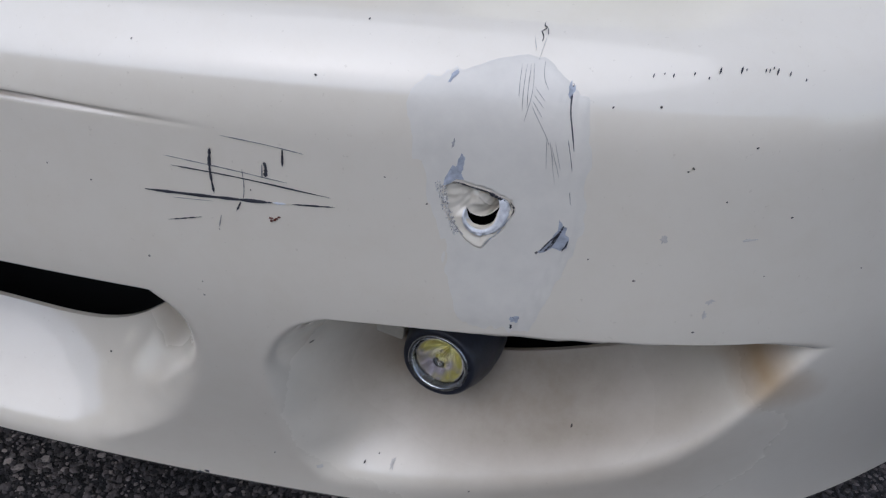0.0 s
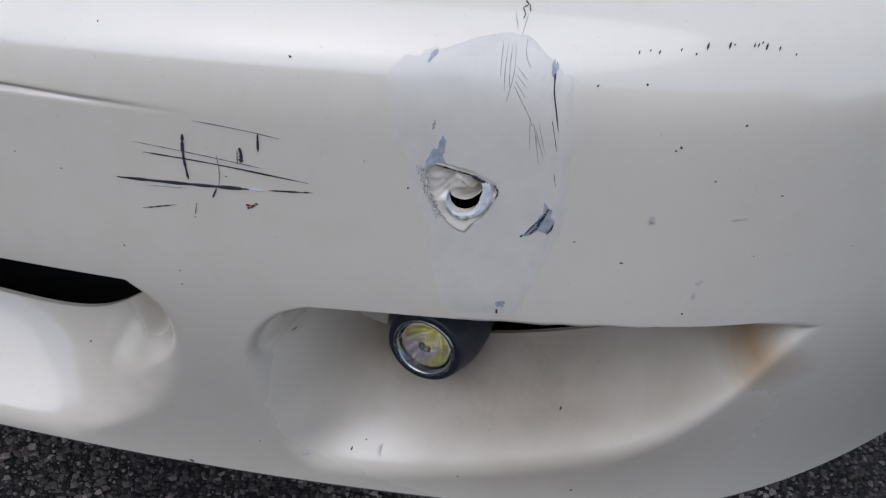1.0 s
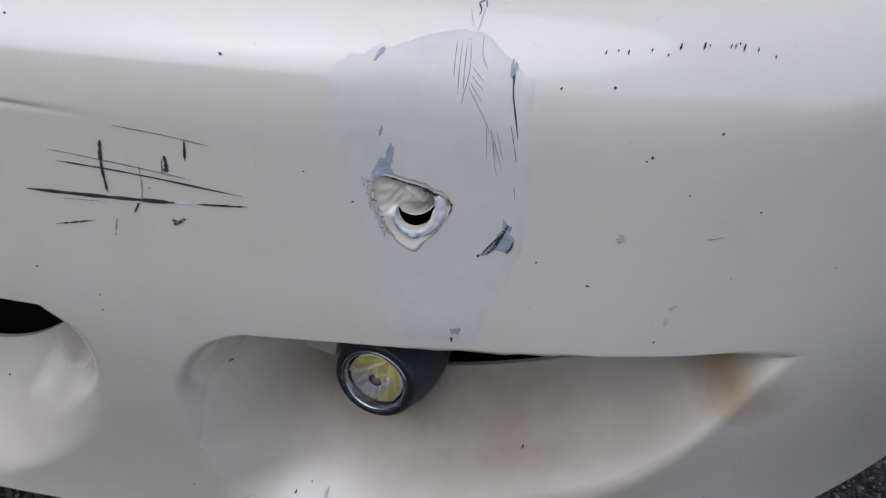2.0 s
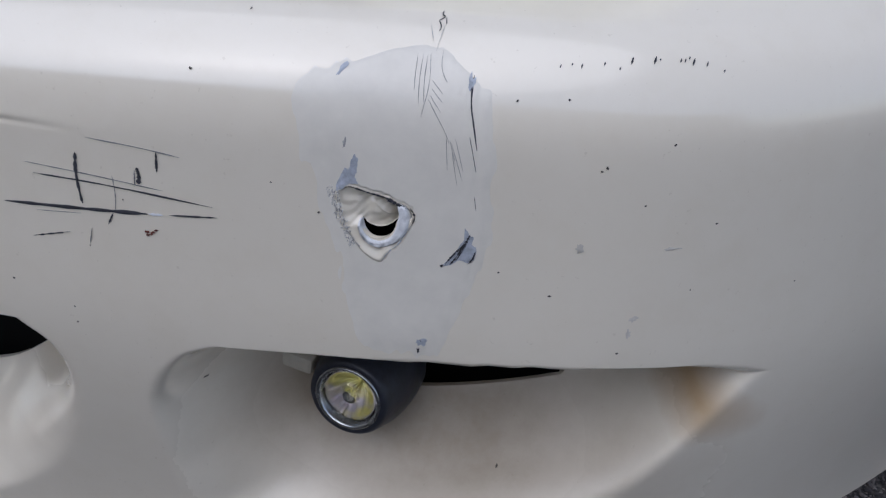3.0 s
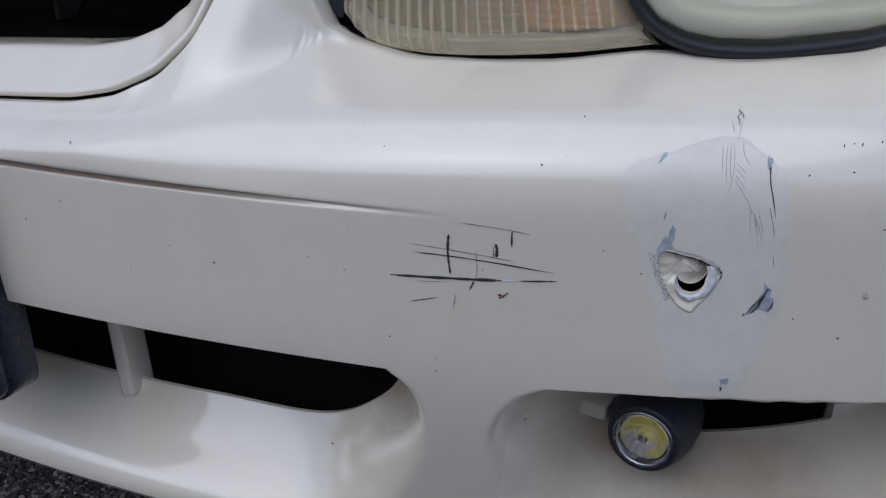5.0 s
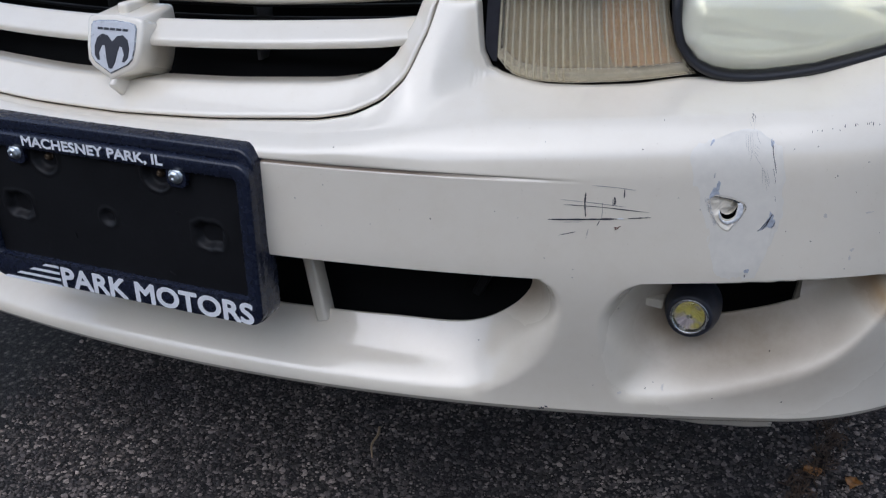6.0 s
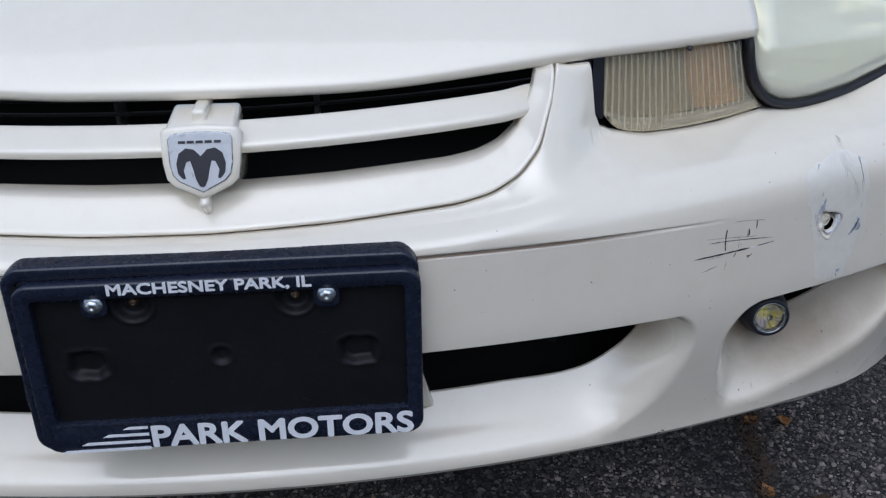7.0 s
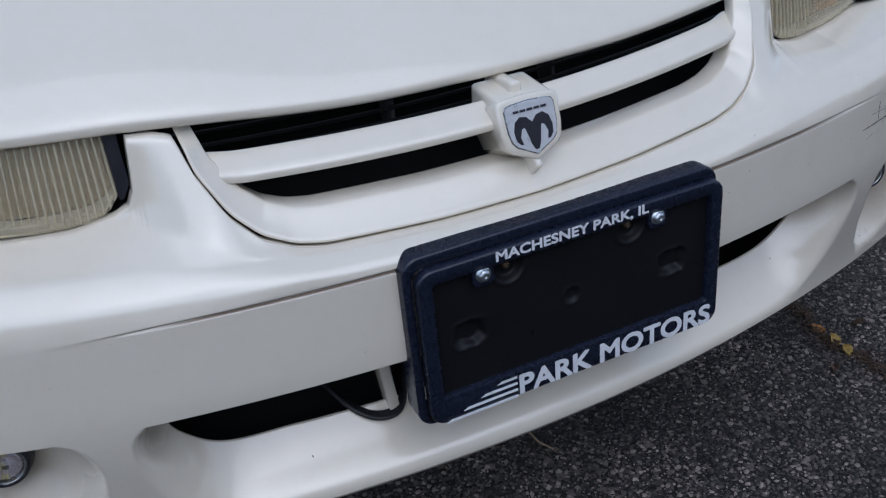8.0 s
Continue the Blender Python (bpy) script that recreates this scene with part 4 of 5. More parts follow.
def build_signal(side):
    lamp = new("turn_signal")
    lamp.parent = car
    tagged(lamp, "yellowed ribbed clear turn signal with a faded amber bulb cover")

    def lay(s, t, set_back):
        """The lens's surface by its share across and up, with rolled edges."""
        x = 0.3405 + (0.48 - 0.3405) * s
        for _ in range(6):
            zb = np.interp(x, SIG_X, SIG_Z)
            z = zb + (0.652 - zb) * t
            x = 0.3405 + (signal_right(z) - 0.3405) * s
        edge = np.minimum(np.minimum(s * 10, 1), np.minimum((1 - s) * 14, np.minimum(t * 7, 1)))
        y = lamp_y(x, z) + set_back + 0.007 * (1 - np.sqrt(np.clip(1 - (1 - edge) ** 2, 0, 1)))
        return x, y, z

    s, t = np.meshgrid(np.linspace(0, 1, 140), np.linspace(0, 1, 120), indexing="ij")
    x, y, z = lay(s, t, 0.0)
    hatch = 0.0004 * np.abs(np.sin(z * math.pi / 0.0044)) * sm(0.395, 0.42, x) * sm(0.12, 0.16, t)
    lens = grid_part("lens", np.stack([side * x, y - hatch, z], -1), SIGNAL_LENS, lamp, "clear yellowed plastic lens", flip=side < 0, thick=0.0016)
    lens.visible_shadow = False
    # half-round ribs moulded on the lens; the outer ones stop above its clear foot
    for k in range(24):
        at = (k + 0.55) / 24.2
        s, t = np.meshgrid(at + np.linspace(-1, 1, 7) * (0.0080 if k < 11 else 0.0060), np.linspace(0.02 if k < 10 else 0.15, 1, 40), indexing="ij")
        x, y, z = lay(np.clip(s, 0.002, 0.998), t, 0.0)
        x = 0.3405 + (0.488 - 0.20 * (z - 0.60) - 0.3405) * s  # nearly upright, past the flare of the lens's lower corner
        hump = np.sqrt(np.clip(1 - np.linspace(-1, 1, 7) ** 2, 0, 1))[:, None] * (0.0015 if k < 11 else 0.0010) * sm(0.0, 0.05, t - t.min() + 0.01)
        rib = grid_part("lens_rib", np.stack([side * x, y - hump + 0.0003, z], -1), SIGNAL_RIB, lamp, flip=side < 0)
        rib.visible_shadow = False
    # reflector behind, the bulb's faded cover in front of it, and the pale foot of the lens
    s, t = np.meshgrid(np.linspace(0.01, 0.99, 120), np.linspace(0.14, 1, 40), indexing="ij")
    x, y, z = lay(s, t, 0.017)
    grid_part("reflector", np.stack([side * x, y, z], -1), SILVER, lamp, "dull yellowish silver reflector", flip=side < 0)
    s, t = np.meshgrid(np.linspace(0.60, 0.93, 50), np.linspace(0.17, 1, 40), indexing="ij")
    x, y, z = lay(s, t, 0.008)
    grid_part("bulb_cover", np.stack([side * x, y + 0.007 * (2.0 * (s - 0.765) / 0.33) ** 2, z], -1), AMBER, lamp, "faded amber bulb cover", flip=side < 0)
    s, t = np.meshgrid(np.linspace(0.02, 0.98, 120), np.linspace(0.02, 1, 12), indexing="ij")
    x, y, z = lay(s, t * 0.14, 0.0035)
    grid_part("foot", np.stack([side * x, y + 0.012 * sm(0.88, 1.0, t), z], -1), LENS_FOOT, lamp, "clear grey foot of the lens", flip=side < 0)
    bm = bmesh.new()
    out = [(0.3305, 0.650), (0.3325, 0.606), (0.3375, 0.5925), (0.349, 0.5835), (0.371, 0.577), (0.41, 0.5745), (0.456, 0.578), (0.512, 0.586), (0.498, 0.606), (0.483, 0.65)]
    out = [tuple(q) for q in chaikin(np.array([out], float), 3)[0]]
    vs = [bm.verts.new((side * x, lamp_y(x, z) + 0.0075, z)) for x, z in out]
    f = bm.faces.new(vs)
    ext = bmesh.ops.extrude_face_region(bm, geom=[f])
    for v in ext["geom"]:
        if isinstance(v, bmesh.types.BMVert):
            v.co.y += 0.04
    # keep a dark rim only: cut the middle out of the front
    bmesh.ops.delete(bm, geom=[f], context="FACES_ONLY")
    bmesh.ops.recalc_face_normals(bm, faces=bm.faces[:])
    part("housing", bm, DARK, lamp, "black lamp housing edge")
    z = np.linspace(0.595, 0.652, 20)
    x = np.linspace(0, 1, 6)
    zz, xx = np.meshgrid(z, x, indexing="ij")
    xs = 0.3312 + (0.342 - 0.3312) * xx + 0.010 * sm(0.610, 0.588, zz) * (1 - xx)
    grid_part("side_rim", np.stack([side * xs, lamp_y(xs, zz) + 0.004, zz], -1), BADGE_DARK, lamp, "glossy black inner side of the lamp", flip=side > 0)
    return lamp


for side in (1, -1):
    build_signal(side)

HL_X, HL_Z = [0.4885, 0.492, 0.4965, 0.507, 0.520, 0.535, 0.560, 0.60, 0.65, 0.70, 0.745], [0.645, 0.626, 0.612, 0.600, 0.594, 0.5915, 0.592, 0.598, 0.612, 0.634, 0.66]


def build_headlight(side):
    lamp = new("headlight")
    lamp.parent = car
    tagged(lamp, "clouded, slightly yellowed headlight with a thick dark gasket")
    s, t = np.meshgrid(np.linspace(0, 1, 90), np.linspace(0, 1, 50), indexing="ij")
    x = 0.4885 + (0.745 - 0.4885) * s**1.3
    zb = np.interp(x, HL_X, HL_Z)
    z = zb + (0.745 - zb) * t
    edge = np.minimum(np.minimum(s**1.3 * 9, 1), np.minimum(t * 5.0, 1))
    bulge = np.sqrt(np.clip(1 - (1 - edge) ** 2, 0, 1))
    y = lamp_y(x, z) + 0.010 - 0.026 * bulge + 0.0008 * sm(0.72, 0.86, edge)
    lens = grid_part("lens", np.stack([side * x, y, z], -1), HEAD_LENS, lamp, "clouded plastic headlight lens", flip=side < 0, thick=0.003)
    lens.visible_shadow = False
    bowl = y + 0.014 + 0.055 * np.exp(-((x - 0.60) / 0.060) ** 2 - ((z - 0.672) / 0.036) ** 2) + 0.004 * np.sin(z * 210 + x * 30) * sm(0.3, 1.0, edge)
    grid_part("reflector", np.stack([side * x, bowl, z], -1), HEAD_REFLECTOR, lamp, "silver reflector bowl", flip=side < 0)
    # gasket: a thick rounded strip round the lens
    px, pz = np.array([0.4835, 0.4838, 0.4855, 0.4905, 0.4985, 0.511, 0.534, 0.560, 0.60, 0.65, 0.70, 0.75]), np.array([0.70, 0.665, 0.638, 0.614, 0.600, 0.592, 0.5868, 0.5878, 0.594, 0.608, 0.630, 0.658])
    d = np.r_[0, np.cumsum(np.hypot(np.diff(px), np.diff(pz)))]
    q = np.linspace(0, d[-1], 90)
    gx_, gz_ = np.interp(q, d, px), np.interp(q, d, pz)
    for _ in range(30):
        gx_[1:-1], gz_[1:-1] = (gx_[:-2] + 2 * gx_[1:-1] + gx_[2:]) / 4, (gz_[:-2] + 2 * gz_[1:-1] + gz_[2:]) / 4
    tx, tz = np.gradient(gx_), np.gradient(gz_)
    ln = np.hypot(tx, tz)
    nx, nz = -tz / ln, tx / ln
    sec = [(-0.0045, 0.02), (-0.0045, 0.004), (-0.0032, 0.0), (0.0, -0.0018), (0.0032, 0.0), (0.0046, 0.004), (0.0046, 0.02)]
    g = np.stack([np.stack([side * (gx_ + nx * a), lamp_y(gx_, gz_) - 0.003 + b, gz_ + nz * a], -1) for a, b in sec], 1)
    grid_part("gasket", chaikin(g, 2), RUBBER, lamp, "dark navy rubber gasket", flip=side > 0)
    return lamp


for side in (1, -1):
    build_headlight(side)


# ---- fog lamps ----
def build_fog(side):
    lamp = new("fog_lamp")
    lamp.parent = car
    tagged(lamp, "small round fog lamp in a black housing with a yellow reflector")
    c = Vector((0.530, 0.143, 0.3775)) if side > 0 else Vector((-0.495, 0.144, 0.380))
    ax = Vector((-0.03 * side, -0.99, 0.07)).normalized()
    back = c - ax
    grid_part("housing", lathe([(0.0168, -0.0012), (0.0192, -0.0016), (0.0206, 0.0), (0.0218, 0.004), (0.0242, 0.012), (0.0254, 0.020), (0.0255, 0.030), (0.0245, 0.040), (0.021, 0.050), (0.012, 0.056), (0.0, 0.058)], c, back, 48), HOUSING, lamp, "matt black cup housing", closed=True)
    grid_part("bezel", lathe([(0.0142, 0.005), (0.0150, -0.0012), (0.0162, -0.0024), (0.0172, -0.0018), (0.0176, 0.0), (0.0176, 0.003)], c, back, 48), BEZEL, lamp, "dull metal ring", closed=True)
    n = 72
    cone = lathe([(0.0146, 0.0045), (0.0136, 0.007), (0.011, 0.011), (0.007, 0.0145), (0.003, 0.016), (0.0, 0.016)], c, back, n)
    for i in range(n):
        for j in range(5):
            mid = np.array(c - ax * 0.006)
            cone[i, j] += (cone[i, j] - mid) * 0.10 * math.cos(2 * math.pi * i * 18 / n)
    grid_part("reflector", cone, DICHROIC, lamp, "faceted yellow reflector", closed=True)
    glass = grid_part("glass", lathe([(0.0146, 0.0040), (0.011, 0.0030), (0.006, 0.0024), (0.0, 0.0022)], c, back, 40), FOG_GLASS, lamp, "clear front glass", closed=True, thick=0.0012)
    glass.visible_shadow = False
    # stay that carries the lamp
    bm = bmesh.new()
    box(bm, c - ax * 0.05 + Vector((0, 0.03, 0.02)), (0.02, 0.06, 0.006), 0.001)
    part("stay", bm, BLACK_PLASTIC, lamp)
    return lamp


for side in (1, -1):
    build_fog(side)

# brackets and ribs in the openings
for side in (1, -1):
    bm = bmesh.new()
    box(bm, (0.488, 0.168, 0.3795) if side > 0 else (-0.447, 0.172, 0.3795), (0.034, 0.030, 0.009), 0.002, Matrix.Rotation(0.05 * side, 3, "Y"))
    part("bracket", bm, CREAM, car, "cream plastic clip beside the fog lamp")
    bm = bmesh.new()
    box(bm, (0.6225, 0.236, 0.385) if side > 0 else (-0.5775, 0.221, 0.385), (0.006, 0.016, 0.05), 0.001, Matrix.Rotation(0.1 * side, 3, "Y"))
    part("bracket", bm, CREAM, car, "cream plastic end piece of the opening")
    bm = bmesh.new()
    box(bm, (0.162 if side > 0 else -0.152, 0.118, 0.376), (0.0115, 0.024, 0.112), 0.003, Matrix.Rotation(-0.22, 3, "X") @ Matrix.Rotation(-0.30 if side > 0 else -0.04, 3, "Y"))
    part("rib", bm, PAINT, car, "ivory upright rib in the lower opening", True)
    bm = bmesh.new()
    box(bm, (0.335 if side > 0 else -0.310, 0.185, 0.385), (0.010, 0.012, 0.10), 0.002, Matrix.Rotation(0.45 * side, 3, "Y"))
    part("strut", bm, FIN, car)


def tube(points, radius, name, material, parent, label="", n=10):
    """A round cable or stick through a few points."""
    p = chaikin(np.array([points], float), 4)[0]
    t = np.gradient(p, axis=0)
    out = np.zeros((len(p), n, 3))
    for i in range(len(p)):
        d = Vector(t[i]).normalized()
        s = d.cross(Vector((0.3, 0.2, 0.93))).normalized()
        w = d.cross(s)
        r = radius(i / (len(p) - 1)) if callable(radius) else radius
        for k in range(n):
            a = 2 * math.pi * k / (n - 1)
            out[i, k] = Vector(p[i]) + (s * math.cos(a) + w * math.sin(a)) * r
    return grid_part(name, out, material, parent, label)


for k in range(3):
    tube([(-0.21, 0.15 + 0.004 * k, 0.36), (-0.195, 0.108 + 0.005 * k, 0.341), (-0.170, 0.090 + 0.004 * k, 0.326), (-0.142, 0.090 + 0.004 * k, 0.327), (-0.125, 0.13, 0.350)], 0.0028, "cable", RUBBER, car, "black cable hanging in the lower opening")

# ---- damage on the bumper ----
from mathutils.bvhtree import BVHTree

SKIN = BVHTree.FromPolygons([v.co[:] for v in bumper.data.vertices], [p.vertices[:] for p in bumper.data.polygons])


def on_skin(x, z, lift=0.0004):
    """The place on the bumper's outer face straight behind (x, z), lifted off it by a hair."""
    hit, nrm, _, _ = SKIN.ray_cast(Vector((x, -1.0, z)), Vector((0, 1, 0)))
    if hit is None:
        return Vector((x, face_y(x, z) - lift, z))
    if nrm.y > 0:
        nrm = -nrm
    return hit + nrm * lift


def ribbon(name, pts, width, material, label="", taper=0.25, rough=0.25, seed=0, lift=0.00035):
    """A thin mark along a few (x, z) points, uneven in width and drawn out at its ends."""
    rng = random.Random(seed)
    p = chaikin(np.array([pts], float), 3)[0] if len(pts) > 2 else np.array([np.array(pts[0]) * (1 - k / 12) + np.array(pts[-1]) * k / 12 for k in range(13)])
    t = np.gradient(p, axis=0)
    bm = bmesh.new()
    last = None
    for i in range(len(p)):
        s = i / (len(p) - 1)
        w = width * min(1.0, 0.12 + min(s, 1 - s) / taper) * (1 + rough * rng.uniform(-1, 1)) / 2
        d = t[i] / (np.linalg.norm(t[i]) + 1e-9)
        a = bm.verts.new(on_skin(p[i][0] - d[1] * w, p[i][1] + d[0] * w, lift))
        m = bm.verts.new(on_skin(p[i][0], p[i][1], lift + 0.0001))
        b = bm.verts.new(on_skin(p[i][0] + d[1] * w, p[i][1] - d[0] * w, lift))
        if last:
            bm.faces.new((last[0], a, m, last[1]))
            bm.faces.new((last[1], m, b, last[2]))
        last = (a, m, b)
    return part(name, bm, material, bumper, label)


def blot(name, x, z, rx, rz, material, label="", seed=0, turn=0.0, jag=0.3, n=14, lift=0.0004):
    """A small flat spot with an uneven outline."""
    rng = random.Random(seed)
    bm = bmesh.new()
    c = bm.verts.new(on_skin(x, z, lift + 0.0002))
    ring = []
    for k in range(n):
        a = 2 * math.pi * k / n
        r = 1 + jag * rng.uniform(-1, 1)
        u, v = rx * r * math.cos(a), rz * r * math.sin(a)
        ring.append(bm.verts.new(on_skin(x + u * math.cos(turn) - v * math.sin(turn), z + u * math.sin(turn) + v * math.cos(turn), lift)))
    for k in range(n):
        bm.faces.new((c, ring[k], ring[(k + 1) % n]))
    return part(name, bm, material, bumper, label)


def flat_chip(name, outline, material, label="", lift=0.0005):
    """A flat patch with a drawn outline of (x, z) places."""
    rng = random.Random(len(outline))
    fine = []
    for (xa, za), (xb, zb) in zip(outline, outline[1:] + outline[:1]):
        for k in range(4):
            fine.append((xa + (xb - xa) * k / 4 + rng.uniform(-0.00022, 0.00022), za + (zb - za) * k / 4 + rng.uniform(-0.00022, 0.00022)))
    outline = fine
    bm = bmesh.new()
    n = len(outline)
    c = bm.verts.new(on_skin(sum(p[0] for p in outline) / n, sum(p[1] for p in outline) / n, lift + 0.0001))
    ring = [bm.verts.new(on_skin(x, z, lift)) for x, z in outline]
    low = [bm.verts.new(on_skin(x, z, -0.0003)) for x, z in outline]
    for k in range(n):
        j = (k + 1) % n
        bm.faces.new((c, ring[k], ring[j]))
        bm.faces.new((ring[k], low[k], low[j], ring[j]))
    return part(name, bm, material, bumper, label)


def rough_field(x, z, size, seed):
    """Uneven values between -1 and 1, about so many metres from hump to hump in each direction."""
    grid = np.random.default_rng(seed).uniform(-1, 1, (64, 64))
    u, v = x / size[0] % 63, z / size[1] % 63
    i, j = np.floor(u).astype(int), np.floor(v).astype(int)
    a, b = sm(0, 1, u - i), sm(0, 1, v - j)
    i1, j1 = np.minimum(i + 1, 63), np.minimum(j + 1, 63)
    return grid[i, j] * (1 - a) * (1 - b) + grid[i1, j] * a * (1 - b) + grid[i, j1] * (1 - a) * b + grid[i1, j1] * a * b


def build_smear():
    """The coat of filler round the hole, laid on thinly and feathered out: it dips under the paint at its edge."""
    line = np.array([(0.524, 0.553), (0.534, 0.5563), (0.546, 0.5613), (0.556, 0.564), (0.564, 0.5642), (0.570, 0.561), (0.576, 0.5575), (0.583, 0.553), (0.5875, 0.540), (0.589, 0.526), (0.5895, 0.510), (0.5915, 0.495), (0.587, 0.477), (0.583, 0.458), (0.578, 0.4435), (0.566, 0.4395), (0.550, 0.4437), (0.5445, 0.462), (0.5395, 0.4825), (0.5305, 0.507), (0.524, 0.529), (0.519, 0.544)])
    x, z = np.meshgrid(np.arange(0.512, 0.598, 0.0007), np.arange(0.4365, 0.572, 0.0008), indexing="ij")
    far, odd = np.full(x.shape, 1.0), np.zeros(x.shape, bool)
    for p, q in zip(line, np.roll(line, -1, 0)):
        d = q - p
        t = np.clip(((x - p[0]) * d[0] + (z - p[1]) * d[1]) / (d @ d), 0, 1)
        far = np.minimum(far, np.hypot(x - p[0] - t * d[0], z - p[1] - t * d[1]))
        odd ^= ((p[1] > z) != (q[1] > z)) & (x < d[0] * (z - p[1]) / (d[1] if d[1] else 1e-9) + p[0])
    inside = np.where(odd, far, -far)
    crisp = sm(0.552, 0.558, z) * sm(0.530, 0.536, x)  # sanded edge along the top
    inside += (1 - 0.85 * crisp) * (0.0026 * rough_field(x, z, (0.004, 0.011), 3) + 0.0016 * rough_field(x, z, (0.0016, 0.006), 4))
    rise = np.clip(inside / (0.0045 - 0.0033 * crisp), -1, 1)
    high = 0.00008 + 0.00030 * rise + 0.00007 * rough_field(x, z, (0.006, 0.016), 5) * sm(-0.2, 0.8, rise)
    ring = np.hypot(x - HOLE[0], z - HOLE[1]) / tear(np.arctan2(z - HOLE[1], x - HOLE[0]))
    high = np.where(ring < 1.03, -0.001, high)
    pts = np.array([on_skin(float(a), float(b), float(h)) for a, b, h in zip(x.ravel(), z.ravel(), high.ravel())]).reshape(*x.shape, 3)
    h = np.where((np.abs(inside) > 0.02) & (inside < 0), 1.0, -0.00035 - high)
    h = np.maximum(h, np.where(ring < 1.02, 1.0, -1.0))
    return clip_part("filler_smear", pts, h, SMEAR, bumper, "pale sanded filler smeared over the repair")


build_smear()
SMEAR.node_tree.nodes["Principled BSDF"].inputs["Specular IOR Level"].default_value = 0.3

# long scrapes and short cuts, dark
for k, (pts, w) in enumerate((
        ([(0.4126, 0.4871), (0.4432, 0.4887), (0.4675, 0.4903)], 0.0013), ([(0.4755, 0.4910), (0.4934, 0.4927)], 0.0008),
        ([(0.4251, 0.5011), (0.4531, 0.5005), (0.4916, 0.4969)], 0.0006), ([(0.4221, 0.5054), (0.4485, 0.5037), (0.4735, 0.5011)], 0.0004),
        ([(0.4461, 0.5189), (0.4653, 0.5178), (0.4802, 0.5159)], 0.0004), ([(0.4418, 0.5122), (0.4412, 0.5030), (0.4428, 0.4909)], 0.0011),
        ([(0.4716, 0.5168), (0.4716, 0.5086)], 0.0009), ([(0.4642, 0.5095), (0.4650, 0.5060), (0.4646, 0.5026)], 0.0015),
        ([(0.4633, 0.5083), (0.4632, 0.5015)], 0.0005), ([(0.4220, 0.4732), (0.4370, 0.4775)], 0.0006),
        ([(0.4549, 0.5046), (0.4558, 0.4961), (0.4552, 0.4898)], 0.0003), ([(0.4542, 0.4885), (0.4521, 0.4833)], 0.0007),
        ([(0.4455, 0.4803), (0.4444, 0.4738)], 0.0004), ([(0.4248, 0.4852), (0.4419, 0.4865)], 0.0003))):
    ribbon("scratch", pts, w, SCRATCH if w > 0.00055 else SCRATCH_GREY, "dark scratch through the paint" if k == 0 else "", seed=k, rough=0.45)
ribbon("scratch", [(0.4675, 0.4903), (0.4732, 0.4907)], 0.0011, WHITE_PRINT, "white scuffed end of the long scratch", seed=40)
# split beside the filler
for k, (pts, w) in enumerate((
        ([(0.5772, 0.5580), (0.5785, 0.5490), (0.5811, 0.5417), (0.5835, 0.5330)], 0.00055), ([(0.5765, 0.5572), (0.5775, 0.5530)], 0.0005), ([(0.5804, 0.5376), (0.5825, 0.5310), (0.5842, 0.5246)], 0.00028),
        ([(0.5849, 0.5147), (0.5862, 0.5088)], 0.00025), ([(0.5587, 0.5736), (0.5588, 0.5727), (0.5606, 0.5724), (0.5586, 0.5713)], 0.0003),
        ([(0.5586, 0.5713), (0.5605, 0.5698), (0.5602, 0.5685)], 0.0003), ([(0.5606, 0.5724), (0.5618, 0.5705)], 0.0003))):
    ribbon("crack", pts, w, SCRATCH, seed=60 + k)
# hairline cracks in the filler
rng = random.Random(8)
for k, pts in enumerate((
        [(0.5561, 0.5617), (0.5587, 0.5510)], [(0.5580, 0.5615), (0.5612, 0.5462)], [(0.5594, 0.5621), (0.5630, 0.5464)], [(0.5603, 0.5622), (0.5635, 0.5541), (0.5627, 0.5427)],
        [(0.5642, 0.5634), (0.5654, 0.5585), (0.5688, 0.5548)], [(0.5637, 0.5549), (0.5686, 0.5510)], [(0.5639, 0.5527), (0.5689, 0.5484)], [(0.5640, 0.5506), (0.5693, 0.5448)], [(0.5641, 0.5489), (0.5723, 0.5379), (0.5736, 0.5345)],
        [(0.5724, 0.5371), (0.5743, 0.5242)], [(0.5737, 0.5363), (0.5769, 0.5265)], [(0.5757, 0.5366), (0.5799, 0.5240)], [(0.5745, 0.5350), (0.5798, 0.5210)], [(0.5750, 0.5320), (0.5785, 0.5179)], [(0.5566, 0.5700), (0.5598, 0.5655)], [(0.5615, 0.5700), (0.5618, 0.5630)])):
    ribbon("hairline_crack", pts, 0.00017, SCRATCH_PALE, seed=80 + k, lift=0.0007, rough=0.5)
# row of small nicks along the crest
for k, (x, z, h) in enumerate(((0.6048, 0.5645, 0.9), (0.6119, 0.5654, 1.0), (0.6192, 0.5667, 0.7), (0.6247, 0.5658, 0.5), (0.6280, 0.5691, 1.8), (0.6355, 0.5700, 1.9), (0.6440, 0.5702, 1.0), (0.6454, 0.5703, 1.0), (0.6466, 0.5708, 0.4), (0.6484, 0.5705, 1.9), (0.6531, 0.5698, 1.2), (0.6594, 0.5679, 0.7), (0.6085, 0.5652, 0.3), (0.6371, 0.5695, 0.3))):
    ribbon("nick", [(x, z + 0.0002), (x, z - h * 0.001 - 0.0003)], 0.0007 if h > 1.5 else 0.0005, SCRATCH, seed=150 + k, taper=0.4)
